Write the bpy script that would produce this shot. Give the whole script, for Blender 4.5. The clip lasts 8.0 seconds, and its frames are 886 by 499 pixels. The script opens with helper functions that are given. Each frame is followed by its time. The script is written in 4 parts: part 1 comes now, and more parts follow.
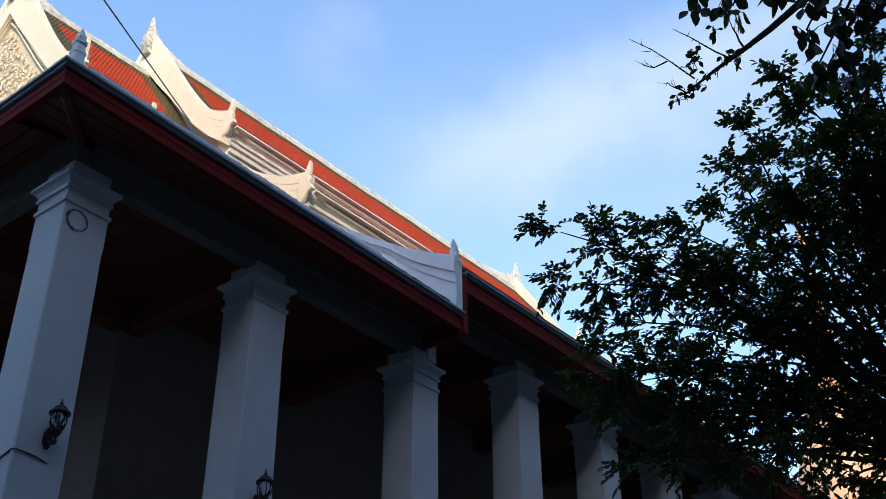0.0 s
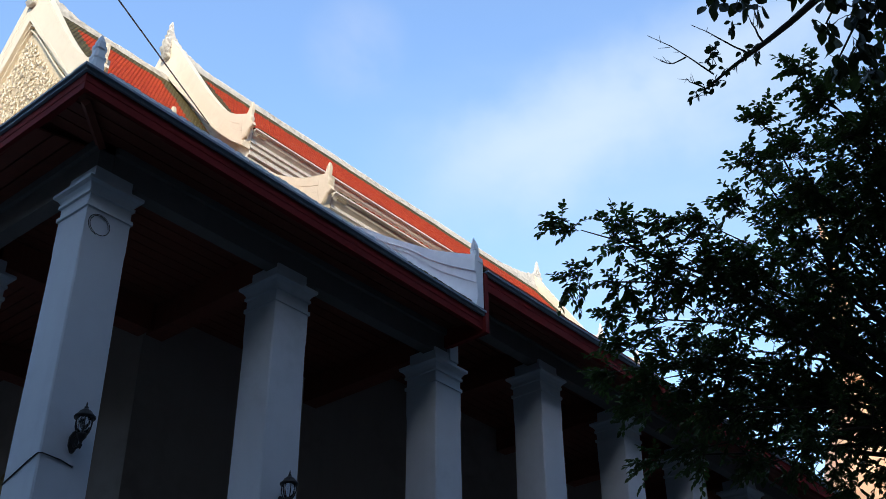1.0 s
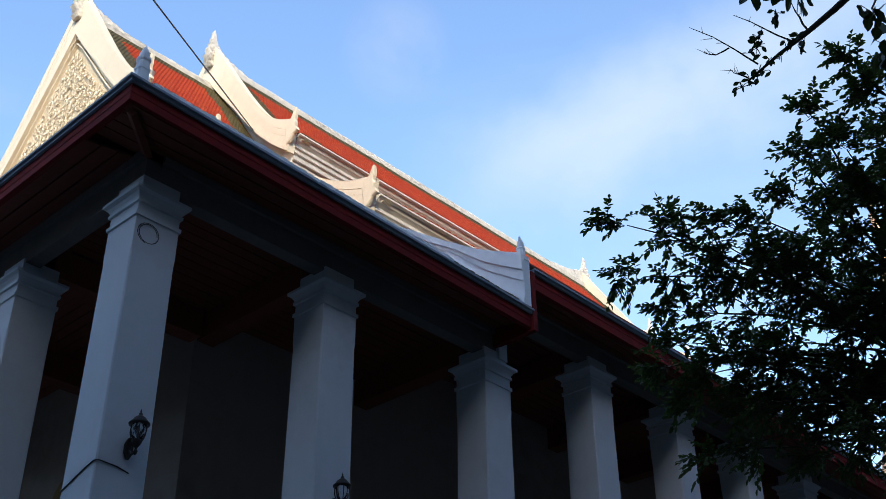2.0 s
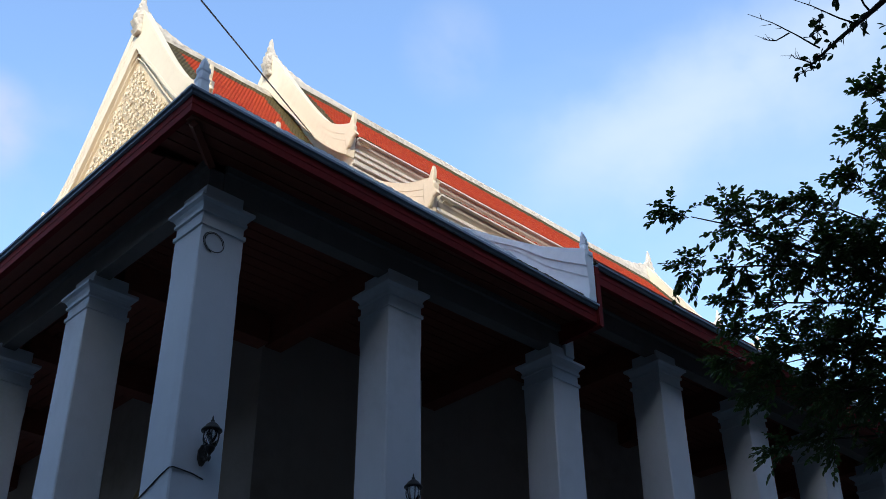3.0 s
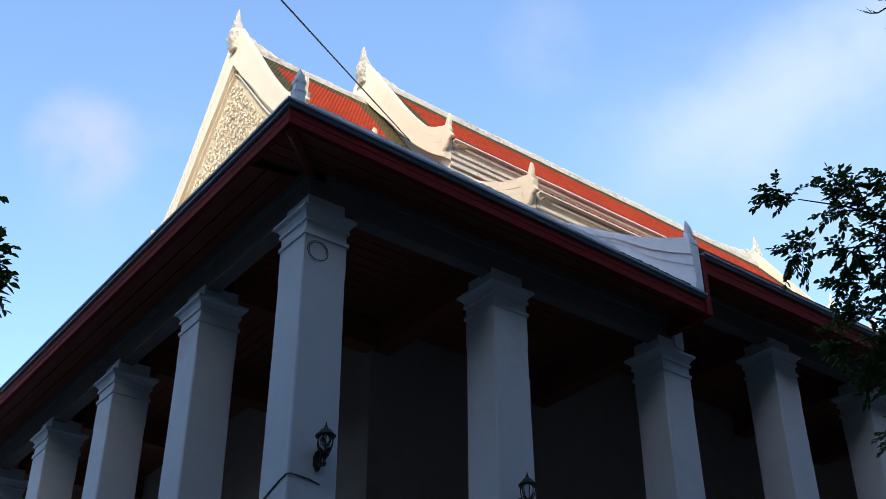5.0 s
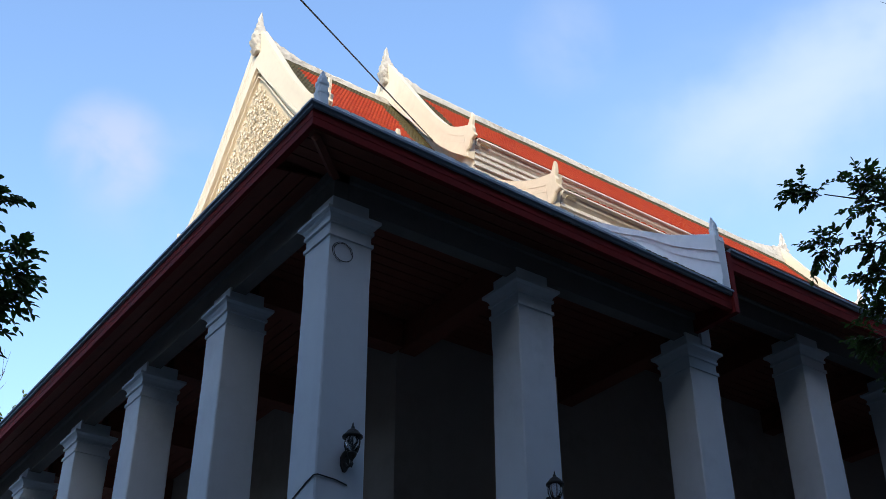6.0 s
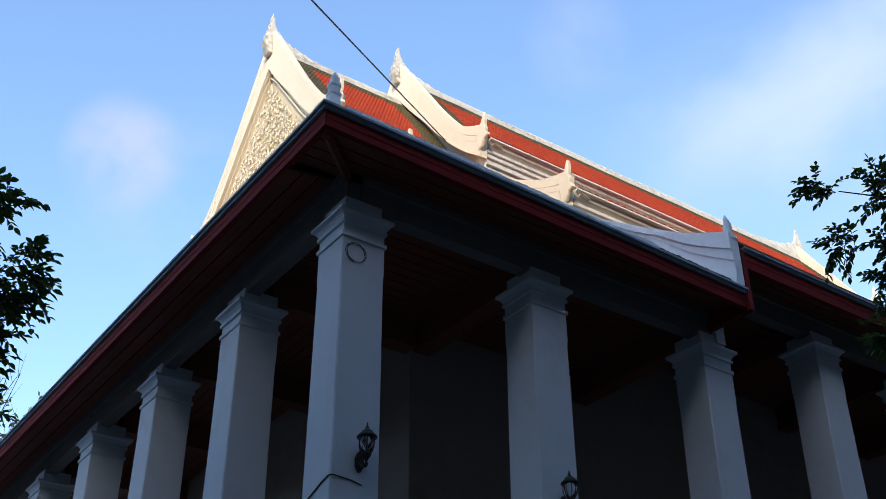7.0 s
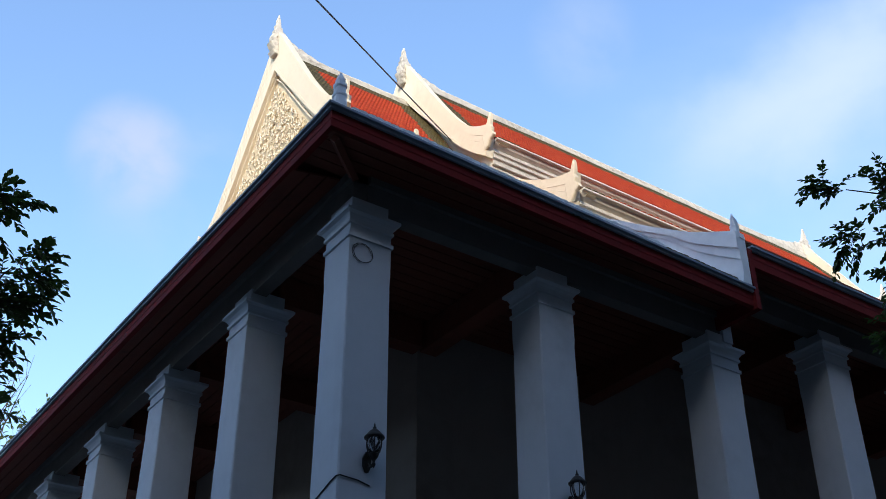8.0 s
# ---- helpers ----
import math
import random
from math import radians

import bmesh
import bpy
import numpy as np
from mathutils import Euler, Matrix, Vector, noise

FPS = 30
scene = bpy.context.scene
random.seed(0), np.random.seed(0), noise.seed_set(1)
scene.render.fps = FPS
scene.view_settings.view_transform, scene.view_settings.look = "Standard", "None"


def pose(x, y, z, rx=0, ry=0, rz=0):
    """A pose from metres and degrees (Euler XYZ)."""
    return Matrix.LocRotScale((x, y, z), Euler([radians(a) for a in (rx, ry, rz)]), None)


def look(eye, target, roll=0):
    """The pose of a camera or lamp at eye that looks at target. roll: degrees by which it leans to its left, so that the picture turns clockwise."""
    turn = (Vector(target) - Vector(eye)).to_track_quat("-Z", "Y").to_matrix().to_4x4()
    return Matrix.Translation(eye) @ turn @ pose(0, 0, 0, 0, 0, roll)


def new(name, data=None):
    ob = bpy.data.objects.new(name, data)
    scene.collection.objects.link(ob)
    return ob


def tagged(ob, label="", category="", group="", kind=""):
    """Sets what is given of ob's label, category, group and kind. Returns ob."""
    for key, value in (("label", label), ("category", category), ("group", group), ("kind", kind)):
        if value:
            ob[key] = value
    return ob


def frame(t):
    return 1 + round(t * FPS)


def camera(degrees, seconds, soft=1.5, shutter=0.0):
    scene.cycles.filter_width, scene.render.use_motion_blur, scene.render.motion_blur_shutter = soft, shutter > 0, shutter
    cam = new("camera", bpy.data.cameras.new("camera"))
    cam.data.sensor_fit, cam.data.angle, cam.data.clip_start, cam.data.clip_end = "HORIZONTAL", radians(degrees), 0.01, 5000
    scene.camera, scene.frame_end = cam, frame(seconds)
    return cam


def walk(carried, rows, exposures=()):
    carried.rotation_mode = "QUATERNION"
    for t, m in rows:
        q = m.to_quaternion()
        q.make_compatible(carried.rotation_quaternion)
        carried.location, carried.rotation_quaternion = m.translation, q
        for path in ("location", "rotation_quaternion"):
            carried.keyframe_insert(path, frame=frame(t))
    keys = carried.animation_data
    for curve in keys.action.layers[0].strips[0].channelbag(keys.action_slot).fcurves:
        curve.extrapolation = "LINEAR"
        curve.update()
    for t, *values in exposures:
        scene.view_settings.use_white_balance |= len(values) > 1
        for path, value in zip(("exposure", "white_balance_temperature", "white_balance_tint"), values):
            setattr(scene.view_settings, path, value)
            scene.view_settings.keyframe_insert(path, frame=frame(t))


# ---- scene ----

U = 7.6            # metres per unit of the hall's plan
EYE = 1.6          # eye height


def W(x, y, z):
    """Plan units, heights counted from the eye, to metres."""
    return Vector((U * x, U * y, EYE + U * z))


# ---------------------------------------------------------------- camera
cam = camera(42.63, 8.0, soft=0.8)
PAN = [(0.0, -51.06, 32.15, 0.22), (0.5, -50.68, 32.15, 0.27), (1.0, -49.77, 32.15, 0.33), (1.5, -48.58, 32.15, 0.37),
       (3.0, -43.23, 32.15, 0.44), (3.5, -41.48, 32.14, 0.44), (4.0, -39.79, 32.14, 0.42), (4.5, -38.39, 32.14, 0.32),
       (6.0, -35.89, 32.14, 0.15), (6.5, -35.48, 32.14, 0.14), (7.0, -35.12, 32.13, 0.13), (7.5, -34.87, 32.13, 0.13),
       (8.0, -34.71, 32.14, 0.16)]
walk(cam, [(t, pose(0, 0, EYE, 90 + p, r, y)) for t, y, p, r in PAN])

# ---------------------------------------------------------------- light
SUN_EL, SUN_AZ = 25.0, Vector((-0.72, -0.694))      # elevation, and the way to the sun on the ground
scene.view_settings.exposure = 1.0
world = bpy.data.worlds.new("sky")
scene.world = world
world.use_nodes = True
wt = world.node_tree
wt.nodes.clear()


def node(tree, kind, **values):
    n = tree.nodes.new(kind)
    for key, value in values.items():
        if key in n.inputs:
            n.inputs[key].default_value = value
    return n


def math_node(tree, op, a, b=None, clamp=False):
    n = tree.nodes.new("ShaderNodeMath")
    n.operation, n.use_clamp = op, clamp
    for i, v in enumerate((a, b)):
        if v is None:
            continue
        if isinstance(v, (int, float)):
            n.inputs[i].default_value = v
        else:
            tree.links.new(v, n.inputs[i])
    return n.outputs[0]


def smooth(tree, value, lo, hi):
    n = tree.nodes.new("ShaderNodeMapRange")
    n.interpolation_type = "SMOOTHSTEP"
    n.inputs[1].default_value, n.inputs[2].default_value = lo, hi
    tree.links.new(value, n.inputs[0])
    return n.outputs[0]


def mix_rgb(tree, fac, a, b, blend="MIX"):
    n = tree.nodes.new("ShaderNodeMix")
    n.data_type, n.blend_type = "RGBA", blend
    for sock, v in ((n.inputs[0], fac), (n.inputs[6], a), (n.inputs[7], b)):
        if isinstance(v, (int, float)):
            sock.default_value = v
        elif isinstance(v, tuple):
            sock.default_value = (*v, 1)
        else:
            tree.links.new(v, sock)
    return n.outputs[2]


sky = wt.nodes.new("ShaderNodeTexSky")
sky.sky_type, sky.sun_disc = "NISHITA", False
sky.sun_elevation = radians(SUN_EL)
sky.sun_rotation = math.atan2(SUN_AZ.x, SUN_AZ.y)
sky.air_density, sky.dust_density, sky.ozone_density = 1.0, 1.0, 2.0
coord = wt.nodes.new("ShaderNodeTexCoord")


def cloud(direction, inner, outer, scale, stretch, lo, hi):
    """Soft cloud cover round a direction of the sky."""
    dot = wt.nodes.new("ShaderNodeVectorMath")
    dot.operation = "DOT_PRODUCT"
    wt.links.new(coord.outputs["Generated"], dot.inputs[0])
    dot.inputs[1].default_value = Vector(direction).normalized()
    mask = smooth(wt, dot.outputs["Value"], math.cos(radians(outer)), math.cos(radians(inner)))
    mp = wt.nodes.new("ShaderNodeMapping")
    mp.inputs["Scale"].default_value = stretch
    wt.links.new(coord.outputs["Generated"], mp.inputs[0])
    tex = node(wt, "ShaderNodeTexNoise", Scale=scale, Detail=5.0, Roughness=0.5, Distortion=0.25)
    wt.links.new(mp.outputs[0], tex.inputs["Vector"])
    return math_node(wt, "MULTIPLY", smooth(wt, tex.outputs[0], lo, hi), mask)


def cloud_band(start, end, middle, inner, outer, width):
    """A long soft streak of cloud along the line from one direction of the sky to another."""
    across = Vector(start).cross(Vector(end)).normalized()
    mp = wt.nodes.new("ShaderNodeMapping")
    wt.links.new(coord.outputs["Generated"], mp.inputs[0])
    tex = node(wt, "ShaderNodeTexNoise", Scale=9.0, Detail=5.0, Roughness=0.55)
    wt.links.new(mp.outputs[0], tex.inputs["Vector"])
    off = wt.nodes.new("ShaderNodeVectorMath")
    off.operation = "DOT_PRODUCT"
    off.inputs[1].default_value = across
    wt.links.new(coord.outputs["Generated"], off.inputs[0])
    shifted = math_node(wt, "ADD", off.outputs["Value"], math_node(wt, "MULTIPLY", math_node(wt, "SUBTRACT", tex.outputs[0], 0.5), 0.10))
    body = math_node(wt, "SUBTRACT", 1.0, smooth(wt, math_node(wt, "ABSOLUTE", shifted), 0.0, width))
    return math_node(wt, "MULTIPLY", body, cloud(middle, inner, outer, 6.0, (1, 1, 1.5), 0.15, 0.55))


veil = cloud((0.69, 0.38, 0.615), 3, 17, 3.0, (1, 1, 2.0), 0.30, 0.80)
streak = cloud_band((0.64, 0.511, 0.574), (0.703, 0.307, 0.641), (0.684, 0.36, 0.634), 5, 15, 0.085)
puff = cloud((0.222, 0.784, 0.580), 0.3, 3.3, 14.0, (1, 1, 1.2), 0.25, 0.60)
haze = cloud((0.285, 0.787, 0.547), 0.5, 6.0, 9.0, (1, 1, 1.3), 0.30, 0.70)
wisp = cloud((0.518, 0.532, 0.670), 0.2, 3.2, 11.0, (1, 1, 1.3), 0.35, 0.75)
tone = mix_rgb(wt, 1.0, sky.outputs[0], (0.89, 0.94, 0.99), "MULTIPLY")
cover = math_node(wt, "ADD", math_node(wt, "MULTIPLY", veil, 0.40), math_node(wt, "MULTIPLY", streak, 0.52), True)
tone = mix_rgb(wt, cover, tone, (1.86, 2.18, 2.44))
tone = mix_rgb(wt, math_node(wt, "MULTIPLY", math_node(wt, "ADD", haze, wisp, True), 0.30), tone, (1.6, 1.86, 2.4))
tone = mix_rgb(wt, math_node(wt, "MULTIPLY", puff, 0.62), tone, (1.72, 1.86, 2.45))
back = node(wt, "ShaderNodeBackground", Strength=0.21)
wt.links.new(tone, back.inputs[0])
wt.links.new(back.outputs[0], wt.nodes.new("ShaderNodeOutputWorld").inputs[0])

sun = new("sun", bpy.data.lights.new("sun", "SUN"))
sun.data.energy, sun.data.angle, sun.data.color = 1.95, radians(0.5), (1.0, 0.86, 0.66)
sun.matrix_world = look((0, 0, 40), Vector((0, 0, 40)) - Vector((SUN_AZ.x, SUN_AZ.y, math.tan(radians(SUN_EL)))))


# ---------------------------------------------------------------- materials
def material(name, base, dark, rough=0.8, grain=6.0, stain=0.7, amount=0.5, bump=0.15, fine=60.0, metallic=0.0,
             streaks=0.0, vary=0.0, specular=0.3):
    """Painted or natural surface: base colour worn towards dark at two scales, with fine relief."""
    m = bpy.data.materials.new(name)
    m.use_nodes = True
    t = m.node_tree
    p = t.nodes["Principled BSDF"]
    tc = t.nodes.new("ShaderNodeTexCoord")
    geo = t.nodes.new("ShaderNodeNewGeometry")
    big = node(t, "ShaderNodeTexNoise", Scale=stain, Detail=6.0, Roughness=0.6)
    small = node(t, "ShaderNodeTexNoise", Scale=grain, Detail=5.0, Roughness=0.65)
    tiny = node(t, "ShaderNodeTexNoise", Scale=fine, Detail=3.0)
    for n in (big, small, tiny):
        t.links.new(geo.outputs["Position"], n.inputs["Vector"])
    worn = math_node(t, "MULTIPLY", smooth(t, big.outputs[0], 0.42, 0.75), smooth(t, small.outputs[0], 0.35, 0.7))
    worn = math_node(t, "ADD", worn, math_node(t, "MULTIPLY", smooth(t, small.outputs[0], 0.3, 0.8), 0.3))
    if streaks:
        mp = t.nodes.new("ShaderNodeMapping")
        mp.inputs["Scale"].default_value = (5, 5, 0.35)
        t.links.new(geo.outputs["Position"], mp.inputs[0])
        run = node(t, "ShaderNodeTexNoise", Scale=1.0, Detail=5.0, Roughness=0.6)
        t.links.new(mp.outputs[0], run.inputs["Vector"])
        worn = math_node(t, "ADD", worn, math_node(t, "MULTIPLY", smooth(t, run.outputs[0], 0.5, 0.8), streaks))
    colour = mix_rgb(t, math_node(t, "MULTIPLY", worn, amount, True), base, dark)
    if vary:
        hsv = t.nodes.new("ShaderNodeHueSaturation")
        info = geo.outputs["Random Per Island"]
        t.links.new(math_node(t, "ADD", 1.0 - vary / 2, math_node(t, "MULTIPLY", info, vary)), hsv.inputs["Value"])
        t.links.new(math_node(t, "ADD", 0.5 - vary * 0.02, math_node(t, "MULTIPLY", info, vary * 0.04)), hsv.inputs["Hue"])
        t.links.new(colour, hsv.inputs["Color"])
        colour = hsv.outputs[0]
    t.links.new(colour, p.inputs["Base Color"])
    p.inputs["Roughness"].default_value, p.inputs["Metallic"].default_value = rough, metallic
    p.inputs["Specular IOR Level"].default_value = specular
    b = node(t, "ShaderNodeBump", Strength=bump, Distance=0.02)
    t.links.new(math_node(t, "ADD", tiny.outputs[0], math_node(t, "MULTIPLY", small.outputs[0], 1.5)), b.inputs["Height"])
    t.links.new(b.outputs[0], p.inputs["Normal"])
    return m


STUCCO = material("cream_stucco", (0.72, 0.64, 0.49), (0.46, 0.39, 0.28), 0.8, 5, 0.5, 0.28, 0.10, streaks=0.10)
RIDGE = material("weathered_ridge_plaster", (0.64, 0.60, 0.52), (0.20, 0.18, 0.15), 0.85, 7, 0.8, 0.85, 0.25, streaks=0.3)
CORNICE = material("grey_white_cornice_plaster", (0.66, 0.63, 0.57), (0.22, 0.205, 0.185), 0.85, 5, 0.7, 0.45, 0.15, streaks=0.35)
RELIEF_BACK = material("ochre_pediment_ground", (0.62, 0.52, 0.36), (0.36, 0.28, 0.18), 0.85, 9, 1.5, 0.5, 0.2)
COLUMN = material("blue_grey_column_plaster", (0.58, 0.615, 0.645), (0.42, 0.447, 0.47), 0.75, 3, 0.45, 0.5, 0.12, streaks=0.25)
WALL = material("grey_wall_plaster", (0.33, 0.265, 0.22), (0.21, 0.17, 0.14), 0.85, 3, 0.4, 0.5, 0.15, streaks=0.3)
# column-like grey plaster, its colour darkened to stand for the eave's shade
BEAM = material("shade_darkened_beam_plaster", (0.19, 0.17, 0.155), (0.11, 0.098, 0.088), 0.85, 4, 0.6, 0.5, 0.15)
FASCIA = material("dark_red_fascia_paint", (0.18, 0.014, 0.013), (0.09, 0.012, 0.010), 0.8, 6, 0.9, 0.6, 0.2, streaks=0.2, specular=0.15)
SOFFIT = material("red_brown_soffit_boards", (0.20, 0.050, 0.028), (0.09, 0.028, 0.018), 0.7, 6, 0.8, 0.6, 0.25)
GUTTER = material("blue_grey_eave_edge", (0.26, 0.32, 0.38), (0.10, 0.12, 0.14), 0.6, 6, 0.8, 0.5, 0.15)
# stucco for parts below the sunlit gables, cool shade tint put into its colour
SHADE_WHITE = material("shade_tinted_white_stucco", (0.86, 0.90, 0.91), (0.50, 0.55, 0.58), 0.8, 5, 0.7, 0.5, 0.15, streaks=0.3)
TILE = material("orange_red_roof_tile", (0.37, 0.044, 0.015), (0.17, 0.026, 0.013), 0.75, 9, 0.6, 0.5, 0.15, vary=0.26, specular=0.12)
TILE_GREEN = material("mossy_green_border_tile", (0.070, 0.056, 0.016), (0.034, 0.031, 0.012), 0.6, 9, 0.9, 0.5, 0.2, vary=0.5)
IRON = material("black_lantern_iron", (0.018, 0.016, 0.015), (0.05, 0.035, 0.02), 0.45, 30, 6, 0.5, 0.1)
GILT = material("worn_gilding", (0.26, 0.15, 0.04), (0.12, 0.07, 0.03), 0.45, 14, 3, 0.6, 0.3, metallic=0.5)
CABLE = material("black_cable_rubber", (0.02, 0.02, 0.022), (0.04, 0.04, 0.045), 0.6)
BARK = material("dark_bark", (0.07, 0.05, 0.035), (0.03, 0.022, 0.016), 0.9, 14, 3, 0.6, 0.5)
GROUND = material("grey_courtyard_paving", (0.17, 0.16, 0.145), (0.10, 0.094, 0.086), 0.9, 2, 0.3, 0.6, 0.3)
CHEDI = material("orange_cream_spire_plaster", (0.66, 0.38, 0.22), (0.30, 0.15, 0.09), 0.85, 3, 0.5, 0.6, 0.3)
# kept near-black so that the added light-blocking walls bounce little
PLAIN = material("weathered_low_bounce_plaster", (0.08, 0.073, 0.066), (0.045, 0.041, 0.037), 0.9, 2, 0.2, 0.5, 0.2)


def leaf_material(name, base, dark, clear=0.25):
    m = material(name, base, dark, 0.5, 12, 2, 0.5, 0.1, vary=0.5, specular=0.35)
    t = m.node_tree
    p, out = t.nodes["Principled BSDF"], t.nodes["Material Output"]
    tr = node(t, "ShaderNodeBsdfTranslucent")
    tr.inputs["Color"].default_value = (base[0] * 1.3, base[1] * 1.5, base[2] * 0.7, 1)
    mixer = t.nodes.new("ShaderNodeMixShader")
    mixer.inputs[0].default_value = clear
    t.links.new(p.outputs[0], mixer.inputs[1])
    t.links.new(tr.outputs[0], mixer.inputs[2])
    t.links.new(mixer.outputs[0], out.inputs["Surface"])
    return m


LEAF = leaf_material("dark_green_leaves", (0.055, 0.085, 0.026), (0.035, 0.05, 0.018))
LEAF_BROAD = leaf_material("broad_dark_leaves", (0.04, 0.05, 0.02), (0.03, 0.03, 0.015))


def glass_material():
    m = bpy.data.materials.new("lantern_glass")
    m.use_nodes = True
    p = m.node_tree.nodes["Principled BSDF"]
    p.inputs["Transmission Weight"].default_value = 1.0
    p.inputs["Roughness"].default_value = 0.12
    p.inputs["Base Color"].default_value = (0.85, 0.88, 0.9, 1)
    return m


GLASS = glass_material()


# ---------------------------------------------------------------- mesh helpers
def link(name, me, mats, parent=None, label="", kind=""):
    for m in mats if isinstance(mats, (list, tuple)) else (mats,):
        me.materials.append(m)
    ob = new(name, me)
    if parent is not None:
        ob.parent = parent
    return tagged(ob, label, "", "", kind)


def part(name, bm, mat, parent=None, label="", bevel=0.0, soft=False, kind=""):
    """One bmesh as one mesh object under a thing or a part."""
    if bevel:
        sharp = [e for e in bm.edges if len(e.link_faces) == 2 and e.calc_face_angle(0) > 0.6]
        bmesh.ops.bevel(bm, geom=sharp, offset=bevel, segments=2, affect="EDGES", clamp_overlap=True)
    bmesh.ops.recalc_face_normals(bm, faces=bm.faces)
    me = bpy.data.meshes.new(name)
    bm.to_mesh(me)
    bm.free()
    if soft:
        me.polygons.foreach_set("use_smooth", [True] * len(me.polygons))
    return link(name, me, mat, parent, label, kind)


def thing(name, place, label, category, group="", kind=""):
    ob = new(name)
    ob.location = place
    ob.empty_display_size = 0.3
    return tagged(ob, label, category, group, kind)


def box(bm, lo, hi):
    lo, hi = Vector(lo), Vector(hi)
    vs = [bm.verts.new((x, y, z)) for x in (lo.x, hi.x) for y in (lo.y, hi.y) for z in (lo.z, hi.z)]
    for f in ((0, 1, 3, 2), (4, 6, 7, 5), (0, 4, 5, 1), (2, 3, 7, 6), (0, 2, 6, 4), (1, 5, 7, 3)):
        bm.faces.new([vs[i] for i in f])
    return bm


def loft(bm, rings, closed=True, caps=True):
    """Skin over rings of equally many points."""
    rows = [[bm.verts.new(p) for p in ring] for ring in rings]
    n = len(rows[0])
    for a, b in zip(rows, rows[1:]):
        for i in range(n if closed else n - 1):
            j = (i + 1) % n
            bm.faces.new((a[i], a[j], b[j], b[i]))
    if caps:
        bm.faces.new(list(reversed(rows[0])))
        bm.faces.new(rows[-1])
    return bm


def turned(bm, profile, at=(0, 0, 0), n=12):
    """A turned body from (radius, height) pairs."""
    at = Vector(at)
    return loft(bm, [[at + Vector((r * math.cos(2 * math.pi * i / n), r * math.sin(2 * math.pi * i / n), z)) for i in range(n)]
                     for r, z in profile])


def tube(bm, points, radii, n=6):
    """A tapered tube along points."""
    points = [Vector(p) for p in points]
    if isinstance(radii, (int, float)):
        radii = [radii] * len(points)
    rings = []
    side = None
    for i, p in enumerate(points):
        way = (points[min(i + 1, len(points) - 1)] - points[max(i - 1, 0)]).normalized()
        ref = side if side is not None else (Vector((0, 0, 1)) if abs(way.z) < 0.9 else Vector((1, 0, 0)))
        side = (ref - way * ref.dot(way)).normalized()
        up = way.cross(side)
        rings.append([p + radii[i] * (math.cos(2 * math.pi * k / n) * side + math.sin(2 * math.pi * k / n) * up) for k in range(n)])
    return loft(bm, rings)


def square_ring(half, z, cut=0.0):
    """An upright column's outline at height z; cut: the width taken off its corners."""
    c = max(cut, 0.004)
    a, b = half, half - c
    return [Vector(p) for p in ((-b, -a, z), (b, -a, z), (a, -b, z), (a, b, z), (b, a, z), (-b, a, z), (-a, b, z), (-a, -b, z))]


# ---------------------------------------------------------------- ground and platform
bm = bmesh.new()
n = 60
for i in range(n + 1):
    for j in range(n + 1):
        fx, fy = (i / n * 2 - 1), (j / n * 2 - 1)
        bm.verts.new((1500 * fx ** 3 + 15, 1500 * fy ** 3 + 15, 0))
bm.verts.ensure_lookup_table()
for i in range(n):
    for j in range(n):
        a = i * (n + 1) + j
        bm.faces.new([bm.verts[k] for k in (a, a + n + 1, a + n + 2, a + 1)])
tagged(part("ground", bm, GROUND), "grey paved temple courtyard", "ground", "", "structure")

YR = 2.53                       # plan line of the ridge
XG1, XG2, XG3, XG4 = 1.1465, 1.626, 3.64, 4.15
XE, YE = 0.658, 1.257           # the eave's corner
XF, YF = 4.61, 2 * YR - YE      # the far corner
BASE_TOP = 0.9
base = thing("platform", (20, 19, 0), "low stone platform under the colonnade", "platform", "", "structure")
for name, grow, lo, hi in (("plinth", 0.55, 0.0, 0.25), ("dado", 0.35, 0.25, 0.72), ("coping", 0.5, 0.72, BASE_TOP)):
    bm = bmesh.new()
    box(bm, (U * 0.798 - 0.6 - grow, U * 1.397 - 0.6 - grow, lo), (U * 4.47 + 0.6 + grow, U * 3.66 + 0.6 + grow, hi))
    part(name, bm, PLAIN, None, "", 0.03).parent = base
for ob in base.children:
    ob.matrix_parent_inverse = Matrix.Translation((-20, -19, 0))

# walls added out of view, most behind the camera, to block low sun and skylight
def blocker_wall(name, lo, hi, grow):
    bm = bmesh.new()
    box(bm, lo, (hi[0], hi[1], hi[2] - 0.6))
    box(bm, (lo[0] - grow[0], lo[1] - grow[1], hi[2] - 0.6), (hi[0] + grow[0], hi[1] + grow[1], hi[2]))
    tagged(part(name, bm, PLAIN), "tall unseen wall added to block sun and sky light", "wall", "", "structure")


blocker_wall("blocker_west", (-18, -7, 0), (-12, 14, 22.5), (0.3, 0.0))
blocker_wall("blocker_northwest", (-16, 14, 0), (-12.5, 70, 15.5), (0.3, 0.0))
blocker_wall("blocker_east", (40, -6.9, 0), (44, 7.0, 18.0), (0.3, 0.0))
blocker_wall("blocker_south", (-45, -13, 0), (70, -7.0, 26.4), (0.0, 0.3))


# ---------------------------------------------------------------- the temple hall
temple = thing("temple_hall", (0, 0, 0), "white Thai temple hall with tiered orange tile roof", "temple")

